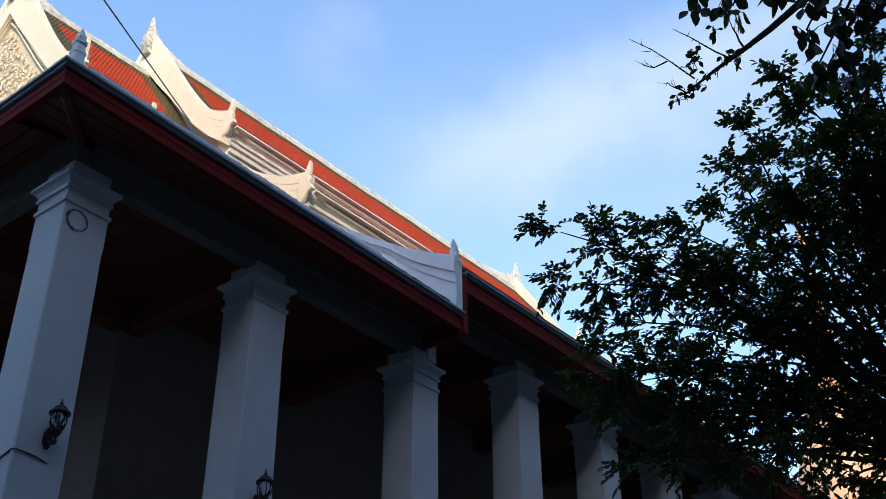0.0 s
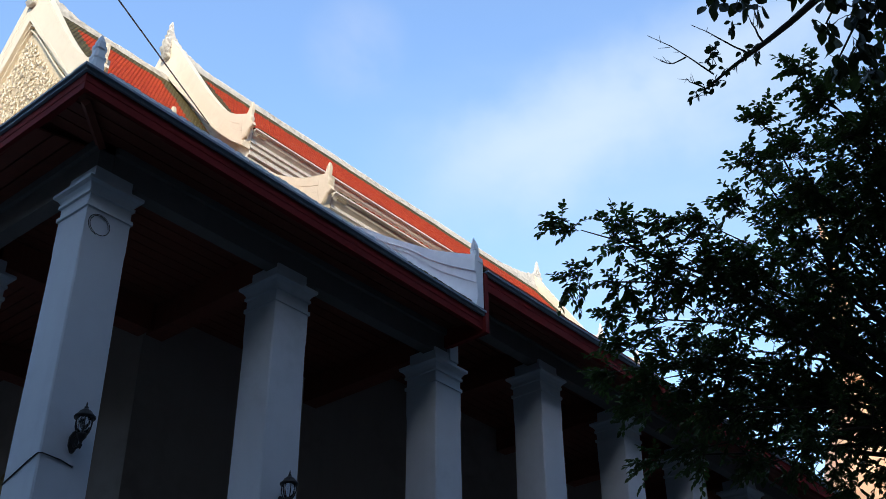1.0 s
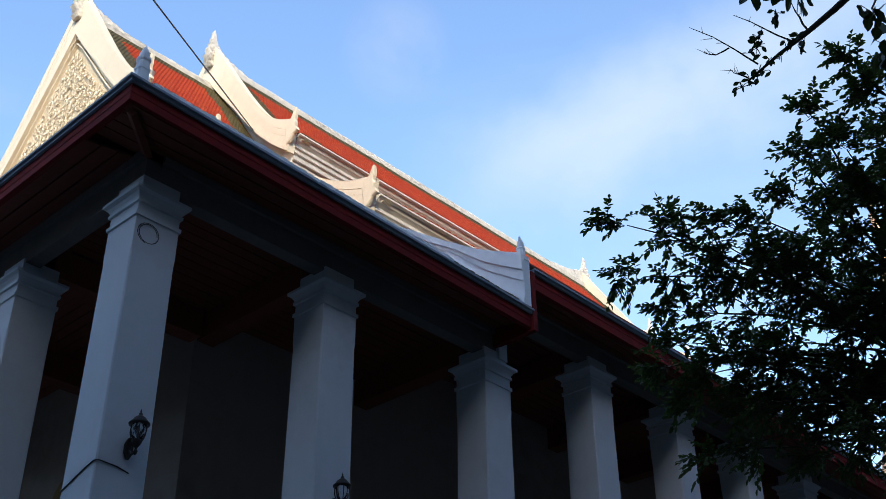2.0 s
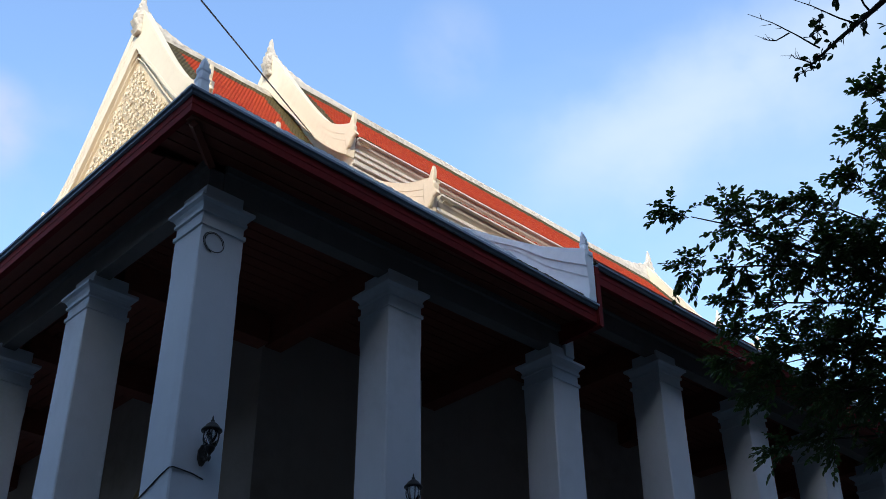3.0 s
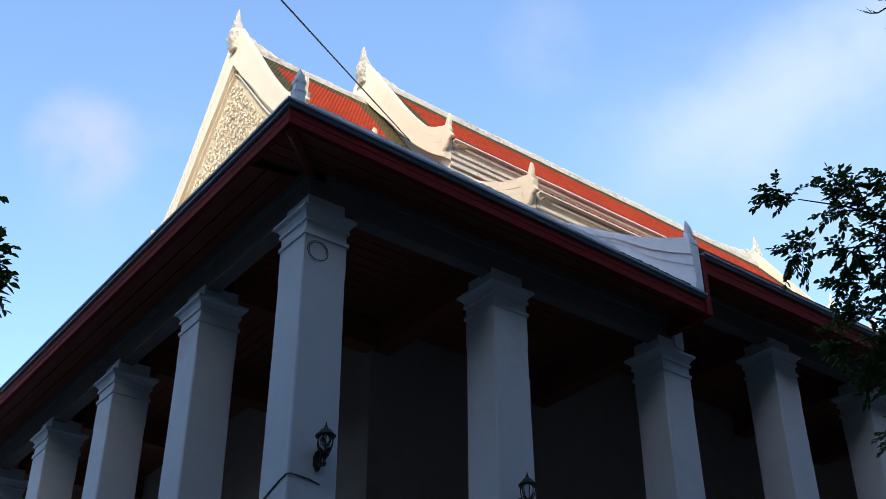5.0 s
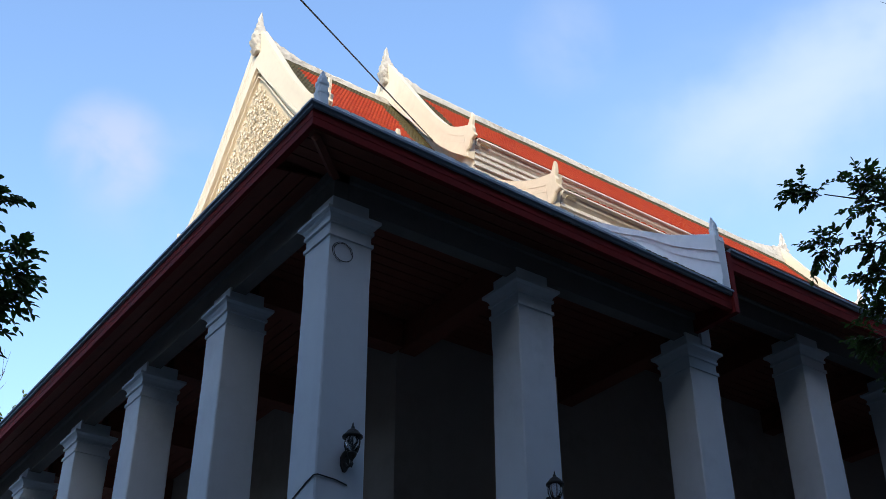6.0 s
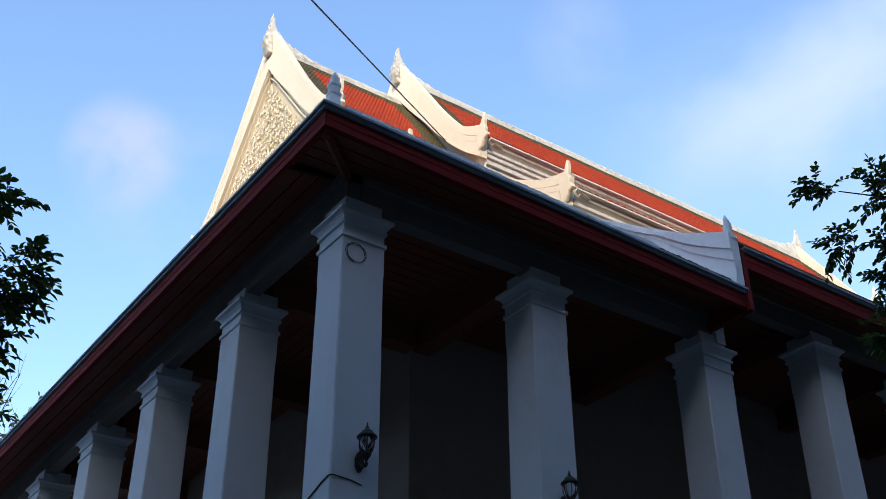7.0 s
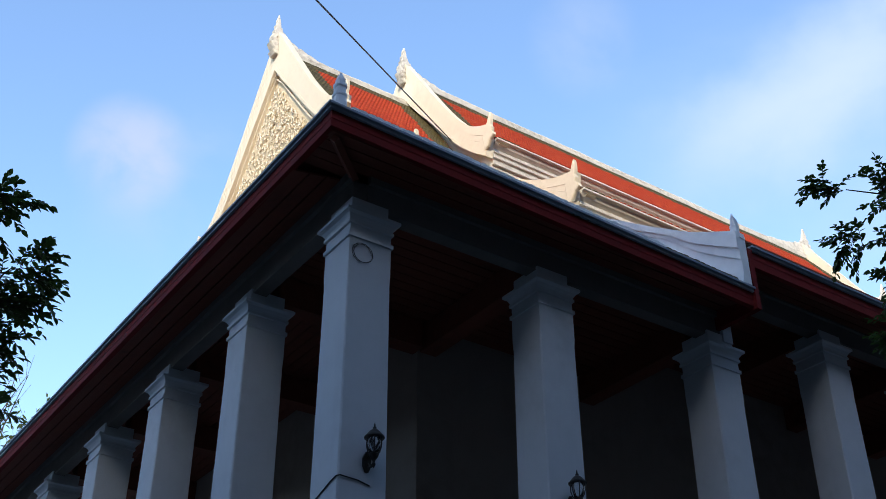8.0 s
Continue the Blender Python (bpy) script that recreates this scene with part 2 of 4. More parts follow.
# inner walls of the hall, thick, closed all round
CX0, CX1, CY0, CY1 = 1.165, 4.10, 1.77, 2 * YR - 1.77
WALL_TOP = 1.30
bm = bmesh.new()
t = 0.09
for lo, hi in (((CX0, CY0), (CX1, CY0 + t)), ((CX0, CY1 - t), (CX1, CY1)), ((CX0, CY0 + t), (CX0 + t, CY1 - t)), ((CX1 - t, CY0 + t), (CX1, CY1 - t))):
    a, b = W(*lo, 0), W(*hi, WALL_TOP)
    a.z = BASE_TOP
    bm = bmesh.new()
    box(bm, a, b)
    part("wall", bm, WALL, temple, "grey plastered inner wall", 0.0)


def sag(x):
    """Height of the lower eave, which lifts towards the corner."""
    f = min(max((x - XE) / (XG2 - XE), 0), 1)
    return 1.163 - 0.023 * f


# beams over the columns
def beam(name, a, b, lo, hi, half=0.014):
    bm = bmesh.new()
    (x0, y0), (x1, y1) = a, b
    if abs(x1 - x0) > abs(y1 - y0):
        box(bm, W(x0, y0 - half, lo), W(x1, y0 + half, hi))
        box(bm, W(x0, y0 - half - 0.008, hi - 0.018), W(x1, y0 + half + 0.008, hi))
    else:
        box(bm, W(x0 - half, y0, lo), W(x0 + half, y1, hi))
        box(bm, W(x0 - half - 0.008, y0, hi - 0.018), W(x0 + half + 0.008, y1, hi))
    return part(name, bm, BEAM, temple, "grey plastered beam over the columns, darkened for shade", 0.0)


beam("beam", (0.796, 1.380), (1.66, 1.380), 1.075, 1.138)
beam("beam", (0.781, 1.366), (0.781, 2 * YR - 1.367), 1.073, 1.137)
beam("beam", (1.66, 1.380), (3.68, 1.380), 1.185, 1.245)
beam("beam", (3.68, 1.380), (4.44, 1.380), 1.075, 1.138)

# ceilings of the colonnade: boarded soffit under the eaves, and cross beams
def boards(name, x0, x1, y0, y1, z0, z1, along, pitch=0.026):
    """Boards side by side; along 'x' they run along the side, along 'y' along the front. z0 at the eave, z1 at the wall."""
    bm = bmesh.new()
    span = (y1 - y0) if along == "x" else (x1 - x0)
    count = int(abs(span) / pitch)
    for i in range(count):
        f0, f1 = i / count, (i + 0.9) / count
        za, zb = z0 + (z1 - z0) * f0, z0 + (z1 - z0) * f1
        if along == "x":
            ya, yb = y0 + (y1 - y0) * f0, y0 + (y1 - y0) * f1
            lower = [W(x0, ya, za), W(x1, ya, za), W(x1, yb, zb), W(x0, yb, zb)]
        else:
            xa, xb = x0 + (x1 - x0) * f0, x0 + (x1 - x0) * f1
            lower = [W(xa, y0, za), W(xa, y1, za), W(xb, y1, zb), W(xb, y0, zb)]
        loft(bm, [lower, [p + Vector((0, 0, 0.03)) for p in lower]])
    lid = W(x0, y0, 0), W(x1, y1, 0)
    lo = Vector((lid[0].x, lid[0].y, EYE + U * max(z0, z1) + 0.10))
    box(bm, lo, (lid[1].x, lid[1].y, lo.z + 0.05))
    return tagged(part(name, bm, SOFFIT), "dark red-brown boarded ceiling of the colonnade", "ceiling", "", "structure")


boards("ceiling", XE + 0.012, XG2, YE + 0.012, 1.397, 1.118, 1.140, "x")
boards("ceiling", XE + 0.012, 0.798, 1.40, YF - 0.012, 1.120, 1.140, "y")
boards("ceiling", 0.80, XG2, 1.40, CY0, 1.142, 1.142, "x")
boards("ceiling", 0.80, CX0, CY0, YF - 0.3, 1.142, 1.142, "y")
boards("ceiling", XG2 + 0.012, XG3, YE + 0.012, 1.397, 1.200, 1.245, "x")
boards("ceiling", XG2 + 0.012, XG3, 1.40, CY0, 1.247, 1.247, "x")
boards("ceiling", XG3, XF, YE + 0.012, 1.397, 1.105, 1.140, "x")
boards("ceiling", XG3, XF, 1.40, CY0, 1.142, 1.142, "x")

# hip rafter under the corner, and cross beams between columns and wall
bm = bmesh.new()
a, b = W(XE + 0.02, YE + 0.02, 1.112), W(0.80, 1.40, 1.128)
tube(bm, [a, b], 0.06, 4)
part("hip_rafter", bm, SOFFIT, temple)
SIDE_X = (0.798, 1.191, 1.629, 2.0, 2.35, 2.68, 3.01, 3.33, 3.65, 4.08, 4.47)
FRONT_Y = (1.768, 2.155, 2.53, 2.905, 3.29, 3.66)
for x in SIDE_X[1:]:
    bm = bmesh.new()
    top = 1.245 if 1.7 < x < 3.6 else 1.14
    box(bm, W(x - 0.02, 1.43, top - 0.06), W(x + 0.02, CY0, top))
    part("tie_beam", bm, SOFFIT, temple)
for y in FRONT_Y[:-1]:
    bm = bmesh.new()
    box(bm, W(0.83, y - 0.02, 1.08), W(CX0, y + 0.02, 1.14))
    part("tie_beam", bm, SOFFIT, temple)


# eave boards: blue-grey edge, red fascia in two steps
def eave_run(p0, p1, out, upper, lower, label="dark red painted fascia board", corner=False):
    """From p0 to p1 (plan, height of the upper edge at both ends); out: the plan way outwards."""
    (x0, y0, z0), (x1, y1, z1) = p0, p1
    ox, oy = out
    def run(name, depth0, depth1, top, bottom, mat, lab=""):
        bm = bmesh.new()
        ends = []
        for x, y, z in ((x0 - (depth1 + 0.0004 if corner and ox == 0 else 0), y0 - (depth1 - 0.0012 if corner and oy == 0 else 0), z0), (x1, y1, z1)):
            ends.append([W(x + ox * depth0, y + oy * depth0, z - bottom), W(x + ox * depth1, y + oy * depth1, z - bottom),
                         W(x + ox * depth1, y + oy * depth1, z - top), W(x + ox * depth0, y + oy * depth0, z - top)])
        loft(bm, ends)
        part(name, bm, mat, temple, lab, 0.006)
    run("eave_edge", -0.03, 0.005, 0.0, 0.0045, GUTTER, "blue-grey eave edge")
    run("eave_edge", -0.03, 0.001, 0.0045, upper, GUTTER, "blue-grey eave edge")
    run("fascia", -0.012, -0.004, upper, upper + 0.016, FASCIA, label)
    run("fascia", -0.016, -0.0048, upper + 0.016, lower, FASCIA, label)


eave_run((XE, YE, 1.1632), (XG2 + 0.004, YE, 1.140), (0, -1), 0.0105, 0.041, corner=True)
eave_run((XE, YE, 1.1626), (XE, YF, 1.150), (-1, 0), 0.0105, 0.041, corner=True)
eave_run((XG2 + 0.014, YE, 1.243), (XG3, YE, 1.245), (0, -1), 0.0105, 0.045)
eave_run((XG3, YE, 1.140), (XF, YE, 1.150), (0, -1), 0.0105, 0.041)
bm = bmesh.new()
box(bm, W(XG2 + 0.002, YE - 0.003, 1.092), W(XG2 + 0.014, YE + 0.14, 1.232))
part("eave_end_board", bm, FASCIA, temple, "dark red end board at the step of the eave", 0.01)

# roof tiers: (distance from the ridge, height) down each slope
TIERS = {"A": [(0.0, 2.575), (0.085, 2.465), (0.164, 2.362), (0.237, 2.262), (0.305, 2.176), (0.352, 2.124), (0.41, 2.076), (0.468, 2.036)],
         "B": [(0.392, 1.952), (0.48, 1.872), (0.58, 1.792), (0.68, 1.726), (0.76, 1.686), (0.812, 1.658)],
         "C": [(0.742, 1.585), (0.86, 1.490), (0.98, 1.405), (1.10, 1.330), (1.20, 1.278), (1.273, 1.245)]}


TIERS["A_front"] = [(h, z - 0.042 * (h / 0.468) ** 2) for h, z in TIERS["A"]]

# upper and lower edge of the gable boards, as (distance from the ridge, height)
BOARDS = {"A": ([(0.0, 2.645), (0.085, 2.516), (0.164, 2.397), (0.237, 2.288), (0.305, 2.196), (0.352, 2.142), (0.40, 2.102), (0.462, 2.070)],
                [(0.0, 2.480), (0.086, 2.367), (0.160, 2.278), (0.229, 2.188), (0.310, 2.091), (0.350, 2.050), (0.394, 2.008), (0.452, 1.962)]),
          "B": ([(0.400, 1.975), (0.470, 1.905), (0.540, 1.842), (0.610, 1.786), (0.680, 1.742), (0.740, 1.714), (0.812, 1.694)],
                [(0.400, 1.885), (0.470, 1.822), (0.540, 1.765), (0.610, 1.712), (0.680, 1.665), (0.740, 1.632), (0.795, 1.598)]),
          "C": ([(0.750, 1.605), (0.850, 1.534), (0.940, 1.474), (1.020, 1.416), (1.090, 1.368), (1.170, 1.316), (1.277, 1.262)],
                [(0.750, 1.535), (0.850, 1.475), (0.940, 1.425), (1.020, 1.365), (1.090, 1.318), (1.170, 1.230), (1.277, 1.142)])}


def slope(tier, f):
    """The point a share f along a tier's curve, and the curve's length."""
    pts = TIERS[tier]
    legs = [math.dist(a, b) for a, b in zip(pts, pts[1:])]
    left = f * sum(legs)
    for a, b, leg in zip(pts, pts[1:], legs):
        if left <= leg or b is pts[-1]:
            g = left / leg
            return a[0] + (b[0] - a[0]) * g, a[1] + (b[1] - a[1]) * g
        left -= leg
    return pts[-1]


def length(tier):
    return sum(math.dist(a, b) for a, b in zip(TIERS[tier], TIERS[tier][1:]))


def drop(tier, h, dz):
    """How far a lower section of the roof lies below the middle one; its upper tiers draw nearer towards the eaves."""
    return dz * 0.95


def side_of(hand, h):
    return YR - h if hand == 1 else YR + 0.968 * h


def roof_shell(x0, x1, dz, tier, hand, parent):
    """The solid deck under the tiles."""
    bm = bmesh.new()
    pts = [slope(tier, i / 10 * (0.88 if tier == "C" else 0.965)) for i in range(11)]
    rings = []
    for x in (x0, x1):
        upper = [W(x, side_of(hand, h), z + drop(tier, h, dz) - 0.006) for h, z in pts]
        rings.append(upper + [p - Vector((0, 0, 0.04)) for p in reversed(upper)])
    loft(bm, rings)
    return part("roof_slope", bm, TILE, parent, "orange roof slope")


def tiles(x0, x1, dz, tier, hand, parent, wide=0.0115, deep=0.0090, edge=0.046):
    """Overlapping flat tiles with rounded tails; the border rows are green."""
    rows, cols = int(length(tier) / deep), int((x1 - x0) / wide)
    verts, faces, mats = [], [], []
    rng = random.Random(5)
    for r in range(rows):
        h0, z0 = slope(tier, r / rows)
        h1, z1 = slope(tier, min((r + 1.12) / rows, 1))
        for c in range(cols + 1):
            xa = x0 + (c - (r * 0.34) % 1) * wide
            xb = xa + wide * 0.997
            xa, xb = max(xa, x0), min(xb, x1)
            if xb - xa < 0.004:
                continue
            lift = 0.0017 + rng.uniform(-0.0004, 0.0006)
            k = len(verts)
            xm, w = (xa + xb) / 2, (xb - xa) / 2
            tilt = rng.uniform(-0.0008, 0.0008)
            hm, zm = h0 + (h1 - h0) * 0.72, z0 + (z1 - z0) * 0.72
            for x, h, z in ((xa, h0, z0), (xb, h0, z0), (xb, hm, zm + lift * 0.75 + tilt), (xm + w * 0.12, h1, z1 + lift + tilt),
                            (xm - w * 0.12, h1, z1 + lift), (xa, hm, zm + lift * 0.75)):
                verts.append(W(x, side_of(hand, h), z + drop(tier, h, dz)))
            for x, h, z in ((xb, hm, zm - 0.001), (xm + w * 0.12, h1, z1), (xm - w * 0.12, h1, z1), (xa, hm, zm - 0.001)):
                verts.append(W(x, side_of(hand, h), z + drop(tier, h, dz)))
            faces += [(k, k + 1, k + 2, k + 5), (k + 5, k + 2, k + 3, k + 4), (k + 2, k + 6, k + 7, k + 3), (k + 3, k + 7, k + 8, k + 4),
                      (k + 4, k + 8, k + 9, k + 5)]
            border = (r / rows) * length(tier) < edge * (2.1 + 0.2 * rng.random()) or min(xm - x0, x1 - xm) < edge * (1.45 + 0.2 * rng.random())
            mats += [1 if border else 0] * 5
    me = bpy.data.meshes.new("roof_tiles")
    me.from_pydata(verts, [], faces)
    me.polygons.foreach_set("material_index", mats)
    ob = link("roof_tiles", me, [TILE, TILE_GREEN], parent, "orange-red roof tiles with a mossy green border", "stuff")
    return ob


def cornice(x0, x1, dz, h, z, wall_h, depth, hand, parent):
    """Stepped plaster moulding under a tier's eave."""
    steps = [(0.004, 0.001), (0.004, 0.006), (-0.004, 0.008), (-0.010, 0.018), (-0.020, 0.026), (-0.020, 0.032), (-0.013, 0.033), (-0.013, 0.042),
             (-0.019, 0.043), (-0.019, 0.050), (-0.015, 0.051), (-0.015, 0.060), (-0.022, 0.061), (-0.022, 0.068), (-0.018, 0.069), (-0.018, 0.082),
             (-0.026, 0.083), (-0.026, depth), (-0.075, depth), (-0.07, 0.0)]
    prof = [(h + out_, z - down) for out_, down in steps]
    bm = bmesh.new()
    loft(bm, [[W(x, side_of(hand, a), b + drop("A" if h < 0.6 else "B", h, dz)) for a, b in prof] for x in (x0, x1)])
    return part("cornice", bm, CORNICE, parent, "grey-white stepped plaster cornice", 0.0)


def between(pts, f):
    """The point a share f along a row of points, counted by points, rounded off."""
    k = min(int(f * (len(pts) - 1)), len(pts) - 2)
    g = f * (len(pts) - 1) - k
    a, b, c, d = (Vector(pts[min(max(j, 0), len(pts) - 1)]) for j in (k - 1, k, k + 1, k + 2))
    return 0.5 * (2 * b + (c - a) * g + (2 * a - 5 * b + 4 * c - d) * g * g + (3 * b - a - 3 * c + d) * g ** 3)


def bargeboard(x, dz, tier, hand, parent, mat, facing=-1, deep=1.0):
    """Broad plaster gable board with three set-back bands along a tier's edge."""
    steps = 24
    upper, lower = BOARDS[tier]
    bm = bmesh.new()
    for a, b, proud in ((0.0, 0.34, 0.030), (0.34, 0.56, 0.0290), (0.56, 0.88, 0.0284), (0.88, 1.0, 0.0292)):
        rings = []
        for i in range(steps + 1):
            p, q = between(upper, i / steps), between(lower, i / steps)
            hi, lo = p.lerp(q, a), p.lerp(q, b)
            front, rear_ = x + facing * (0.030 + (proud - 0.030) * deep), x + facing * 0.004
            rings.append([W(front, side_of(hand, hi.x), hi.y + drop(tier, hi.x, dz)), W(front, side_of(hand, lo.x), lo.y + drop(tier, lo.x, dz)),
                          W(rear_, side_of(hand, lo.x), lo.y + drop(tier, lo.x, dz)), W(rear_, side_of(hand, hi.x), hi.y + drop(tier, hi.x, dz))])
        loft(bm, rings)
    return part("gable_board", bm, mat, parent, "stucco gable board with moulded bands", 0.0)


def flame(x, facing, dh, dz, hand, parent):
    """Curled leaf that closes a gable board's lower end, standing a little above it."""
    outline = [(0.440, 2.030), (0.442, 2.068), (0.452, 2.064), (0.460, 2.069), (0.467, 2.080), (0.472, 2.092), (0.4785, 2.106), (0.4815, 2.092), (0.4815, 2.074),
               (0.479, 2.060), (0.483, 2.048), (0.480, 2.036), (0.490, 2.026), (0.494, 2.014), (0.476, 2.008), (0.462, 1.988), (0.448, 1.980)]
    centre = Vector((0.466, 2.055))
    rings = []
    for off, shrink in ((0.0335, 0.86), (0.0325, 0.95), (0.029, 1.0), (0.022, 0.98)):
        pts = [centre + (Vector(p) - centre) * shrink for p in outline]
        rings.append([W(x + facing * off, side_of(hand, q.x + dh), q.y + dz) for q in pts])
    bm = bmesh.new()
    loft(bm, rings)
    return part("gable_finial", bm, STUCCO, parent, "cream leaf-shaped finial")


def apex_finial(x, z, parent, lean, size=0.80, broad=1.0):
    """Ridge-end finial: an upright carved leaf with a scrolled front, whose back sweeps down as a ragged crest along the ridge."""
    bm = bmesh.new()
    at = W(x, YR, z)
    rng = random.Random(int(x * 1000))
    front_edge = [(0.14, -0.56), (0.19, -0.47), (0.14, -0.40), (0.20, -0.30), (0.235, -0.22), (0.17, -0.14), (0.205, -0.03), (0.195, 0.06), (0.14, 0.12),
                  (0.165, 0.22), (0.12, 0.31), (0.14, 0.40), (0.105, 0.50), (0.115, 0.60)]
    back_edge = []
    for i in range(26):
        f = i / 25
        rag = (0.035 * math.sin(i * 2.3) + rng.uniform(-0.02, 0.02)) * (1 - 0.5 * f) * (0 < i)
        back_edge.append((0.05 - 0.34 * f - 1.75 * f ** 2.4, 0.62 - 1.00 * f ** 0.62 + rag))
    outline = [(1.3 * s_ - 0.01, z_) for s_, z_ in front_edge] + [(0.088, size)] + back_edge + [(-2.05, -0.56)]
    rings = []
    for side, shrink in ((-1.0, 0.93), (-0.75, 1.0), (0.75, 1.0), (1.0, 0.93)):
        ring = []
        for s_, z_ in outline:
            w = 0.035 + 0.095 * min(max((0.8 - z_) / 1.3, 0), 1)
            ring.append(at + Vector((lean * (0.03 + (s_ - 0.03) * shrink * (broad if z_ > -0.3 else 1.0)), side * w, -0.2 + (z_ + 0.2) * shrink)))
        rings.append(ring)
    loft(bm, rings)
    # carved curls on both flanks
    for k in range(34):
        f = rng.random()
        s_ = 0.13 - 1.5 * f ** 2.0
        top_ = 0.45 - 0.88 * f ** 0.5
        z_ = -0.45 + (top_ + 0.45) * rng.random()
        for side in (-1, 1):
            w = 0.030 + 0.095 * min(max((0.8 - z_) / 1.3, 0), 1)
            c = at + Vector((lean * s_, side * w, z_))
            a0, r0 = rng.uniform(0, 6.3), rng.uniform(0.04, 0.09)
            tube(bm, [c + Vector((r0 * (1 - q / 7) * math.cos(a0 + q * 0.75), 0, r0 * (1 - q / 7) * math.sin(a0 + q * 0.75))) for q in range(7)], 0.026, 4)
    return part("apex_finial", bm, RIDGE, parent, "weathered white leaf-shaped ridge finial", 0.0, False)


def ridge_cap(x0, x1, z, parent):
    bm = bmesh.new()
    prof = [(-0.024, -0.022), (-0.026, -0.004), (-0.015, 0.0), (-0.013, 0.013), (-0.007, 0.019), (0.007, 0.019), (0.013, 0.013), (0.015, 0.0),
            (0.026, -0.004), (0.024, -0.022)]
    steps = 30
    rings = []
    for i in range(steps + 1):
        f = i / steps
        wob = 0.0010 * math.sin(f * 23) + 0.0007 * math.sin(f * 71)
        rings.append([W(x0 + (x1 - x0) * f, YR + a, z + b + wob) for a, b in prof])
    loft(bm, rings)
    return part("ridge_cap", bm, RIDGE, parent, "weathered white plaster ridge", 0.0)


def roof_section(x0, x1, dz, facing_front, facing_back, lower_mat, skirt=False):
    """One length of the three-tiered roof between two gable planes."""
    holder = new("roof")
    holder.parent = temple
    tagged(holder, "steep three-tiered roof of orange tiles with white gable boards")
    for hand in (1, -1):
        upper = "A_front" if skirt else "A"
        low = 0.044 if skirt else 0.0
        for tier in (upper, "B", "C"):
            roof_shell(x0 + 0.004, x1 - 0.004, dz, tier, hand, holder)
        if hand == 1:
            tiles(x0 + 0.012, x1 - 0.012, dz, upper, hand, holder)
            tiles(x0 + 0.012, x1 - 0.012, dz, "B", hand, holder, 0.024, 0.026)
            tiles(x0 + 0.012, x1 - 0.012, dz, "C", hand, holder, 0.024, 0.026)
        cornice(x0 - (0.002 if facing_front else 0.0), x1 + (0.002 if facing_back else 0.0), dz, 0.468, 2.030 - low, 0.392, 0.10, hand, holder)
        cornice(x0 - (0.002 if facing_front else 0.0), x1 + (0.002 if facing_back else 0.0), dz, 0.812, 1.652, 0.742, 0.10, hand, holder)
        for x, facing in ((x0, facing_front), (x1, facing_back)):
            if not facing:
                continue
            bargeboard(x, dz, "A", hand, holder, STUCCO, facing)
            bargeboard(x, dz, "B", hand, holder, STUCCO, facing)
            if not skirt:
                bargeboard(x, dz, "C", hand, holder, lower_mat, facing, 4.0)
            flame(x, facing, 0.0, drop("A", 0, dz), hand, holder)
            flame(x, facing, 0.338, drop("B", 0, dz) - (0.388 if skirt else 0.380), hand, holder)
    ridge_cap(x0, x1, 2.568 + dz, holder)
    return holder


front = roof_section(XG1, XG2, -0.113, -1, 0, STUCCO, True)
middle = roof_section(XG2, XG3, 0.0, -1, 1, SHADE_WHITE)
rear = roof_section(XG3, XG4, -0.113, 0, 1, STUCCO, True)
apex_finial(XG1 - 0.02, 2.500, front, -1)
apex_finial(XG2 - 0.02, 2.612, middle, -1, 0.73)
apex_finial(XG3 + 0.02, 2.612, middle, 1, 0.86, 1.9)
apex_finial(XG4 + 0.02, 2.500, rear, 1, 0.86, 1.9)


def urn_finial(at, height, mat, label):
    """Moulded post with a ringed bud, at the end of a hip or gable board."""
    bm = bmesh.new()
    k = height
    box(bm, Vector(at) + Vector((-0.17 * k, -0.17 * k, -0.05 * k)), Vector(at) + Vector((0.17 * k, 0.17 * k, 0.08 * k)))
    loft(bm, [[Vector(at) + k * q for q in square_ring(half * 0.82, z, half * 0.28)]
              for half, z in ((0.150, 0.08), (0.155, 0.14), (0.135, 0.17), (0.125, 0.30), (0.112, 0.48), (0.125, 0.50), (0.125, 0.54), (0.105, 0.56),
                              (0.098, 0.66), (0.118, 0.69), (0.112, 0.75), (0.085, 0.77), (0.082, 0.84), (0.050, 0.92), (0.012, 1.0))])
    return part("hip_finial", bm, mat, temple, label, 0.0, False)


urn_finial(W(0.690, 1.290, 1.158), 0.80, SHADE_WHITE, "white moulded finial on the eave's corner, tinted for shade")


def bell_finial(at, k, mat, label):
    """Bell-shaped foot with a leaf-like hooked tip, on the end of the lower gable board."""
    bm = bmesh.new()
    at = Vector(at)
    rings = []
    for half, z, lean in ((0.27, -0.04, 0.0), (0.27, 0.03, 0.0), (0.20, 0.07, 0.0), (0.165, 0.16, 0.0), (0.140, 0.32, 0.0), (0.130, 0.50, 0.0), (0.155, 0.53, 0.01),
                          (0.150, 0.58, 0.01), (0.105, 0.60, 0.02), (0.125, 0.68, 0.03), (0.105, 0.80, 0.01), (0.060, 0.92, -0.04), (0.012, 1.04, -0.07)):
        rings.append([at + k * (q + Vector((lean, 0.3 * lean, 0))) for q in square_ring(half, z, half * 0.5)])
    loft(bm, rings)
    return part("hip_finial", bm, mat, temple, label, 0.0, False)


bell_finial(W(XG2 - 0.012, 1.268, 1.252), 0.46, SHADE_WHITE, "white moulded finial at the lower gable board's end")

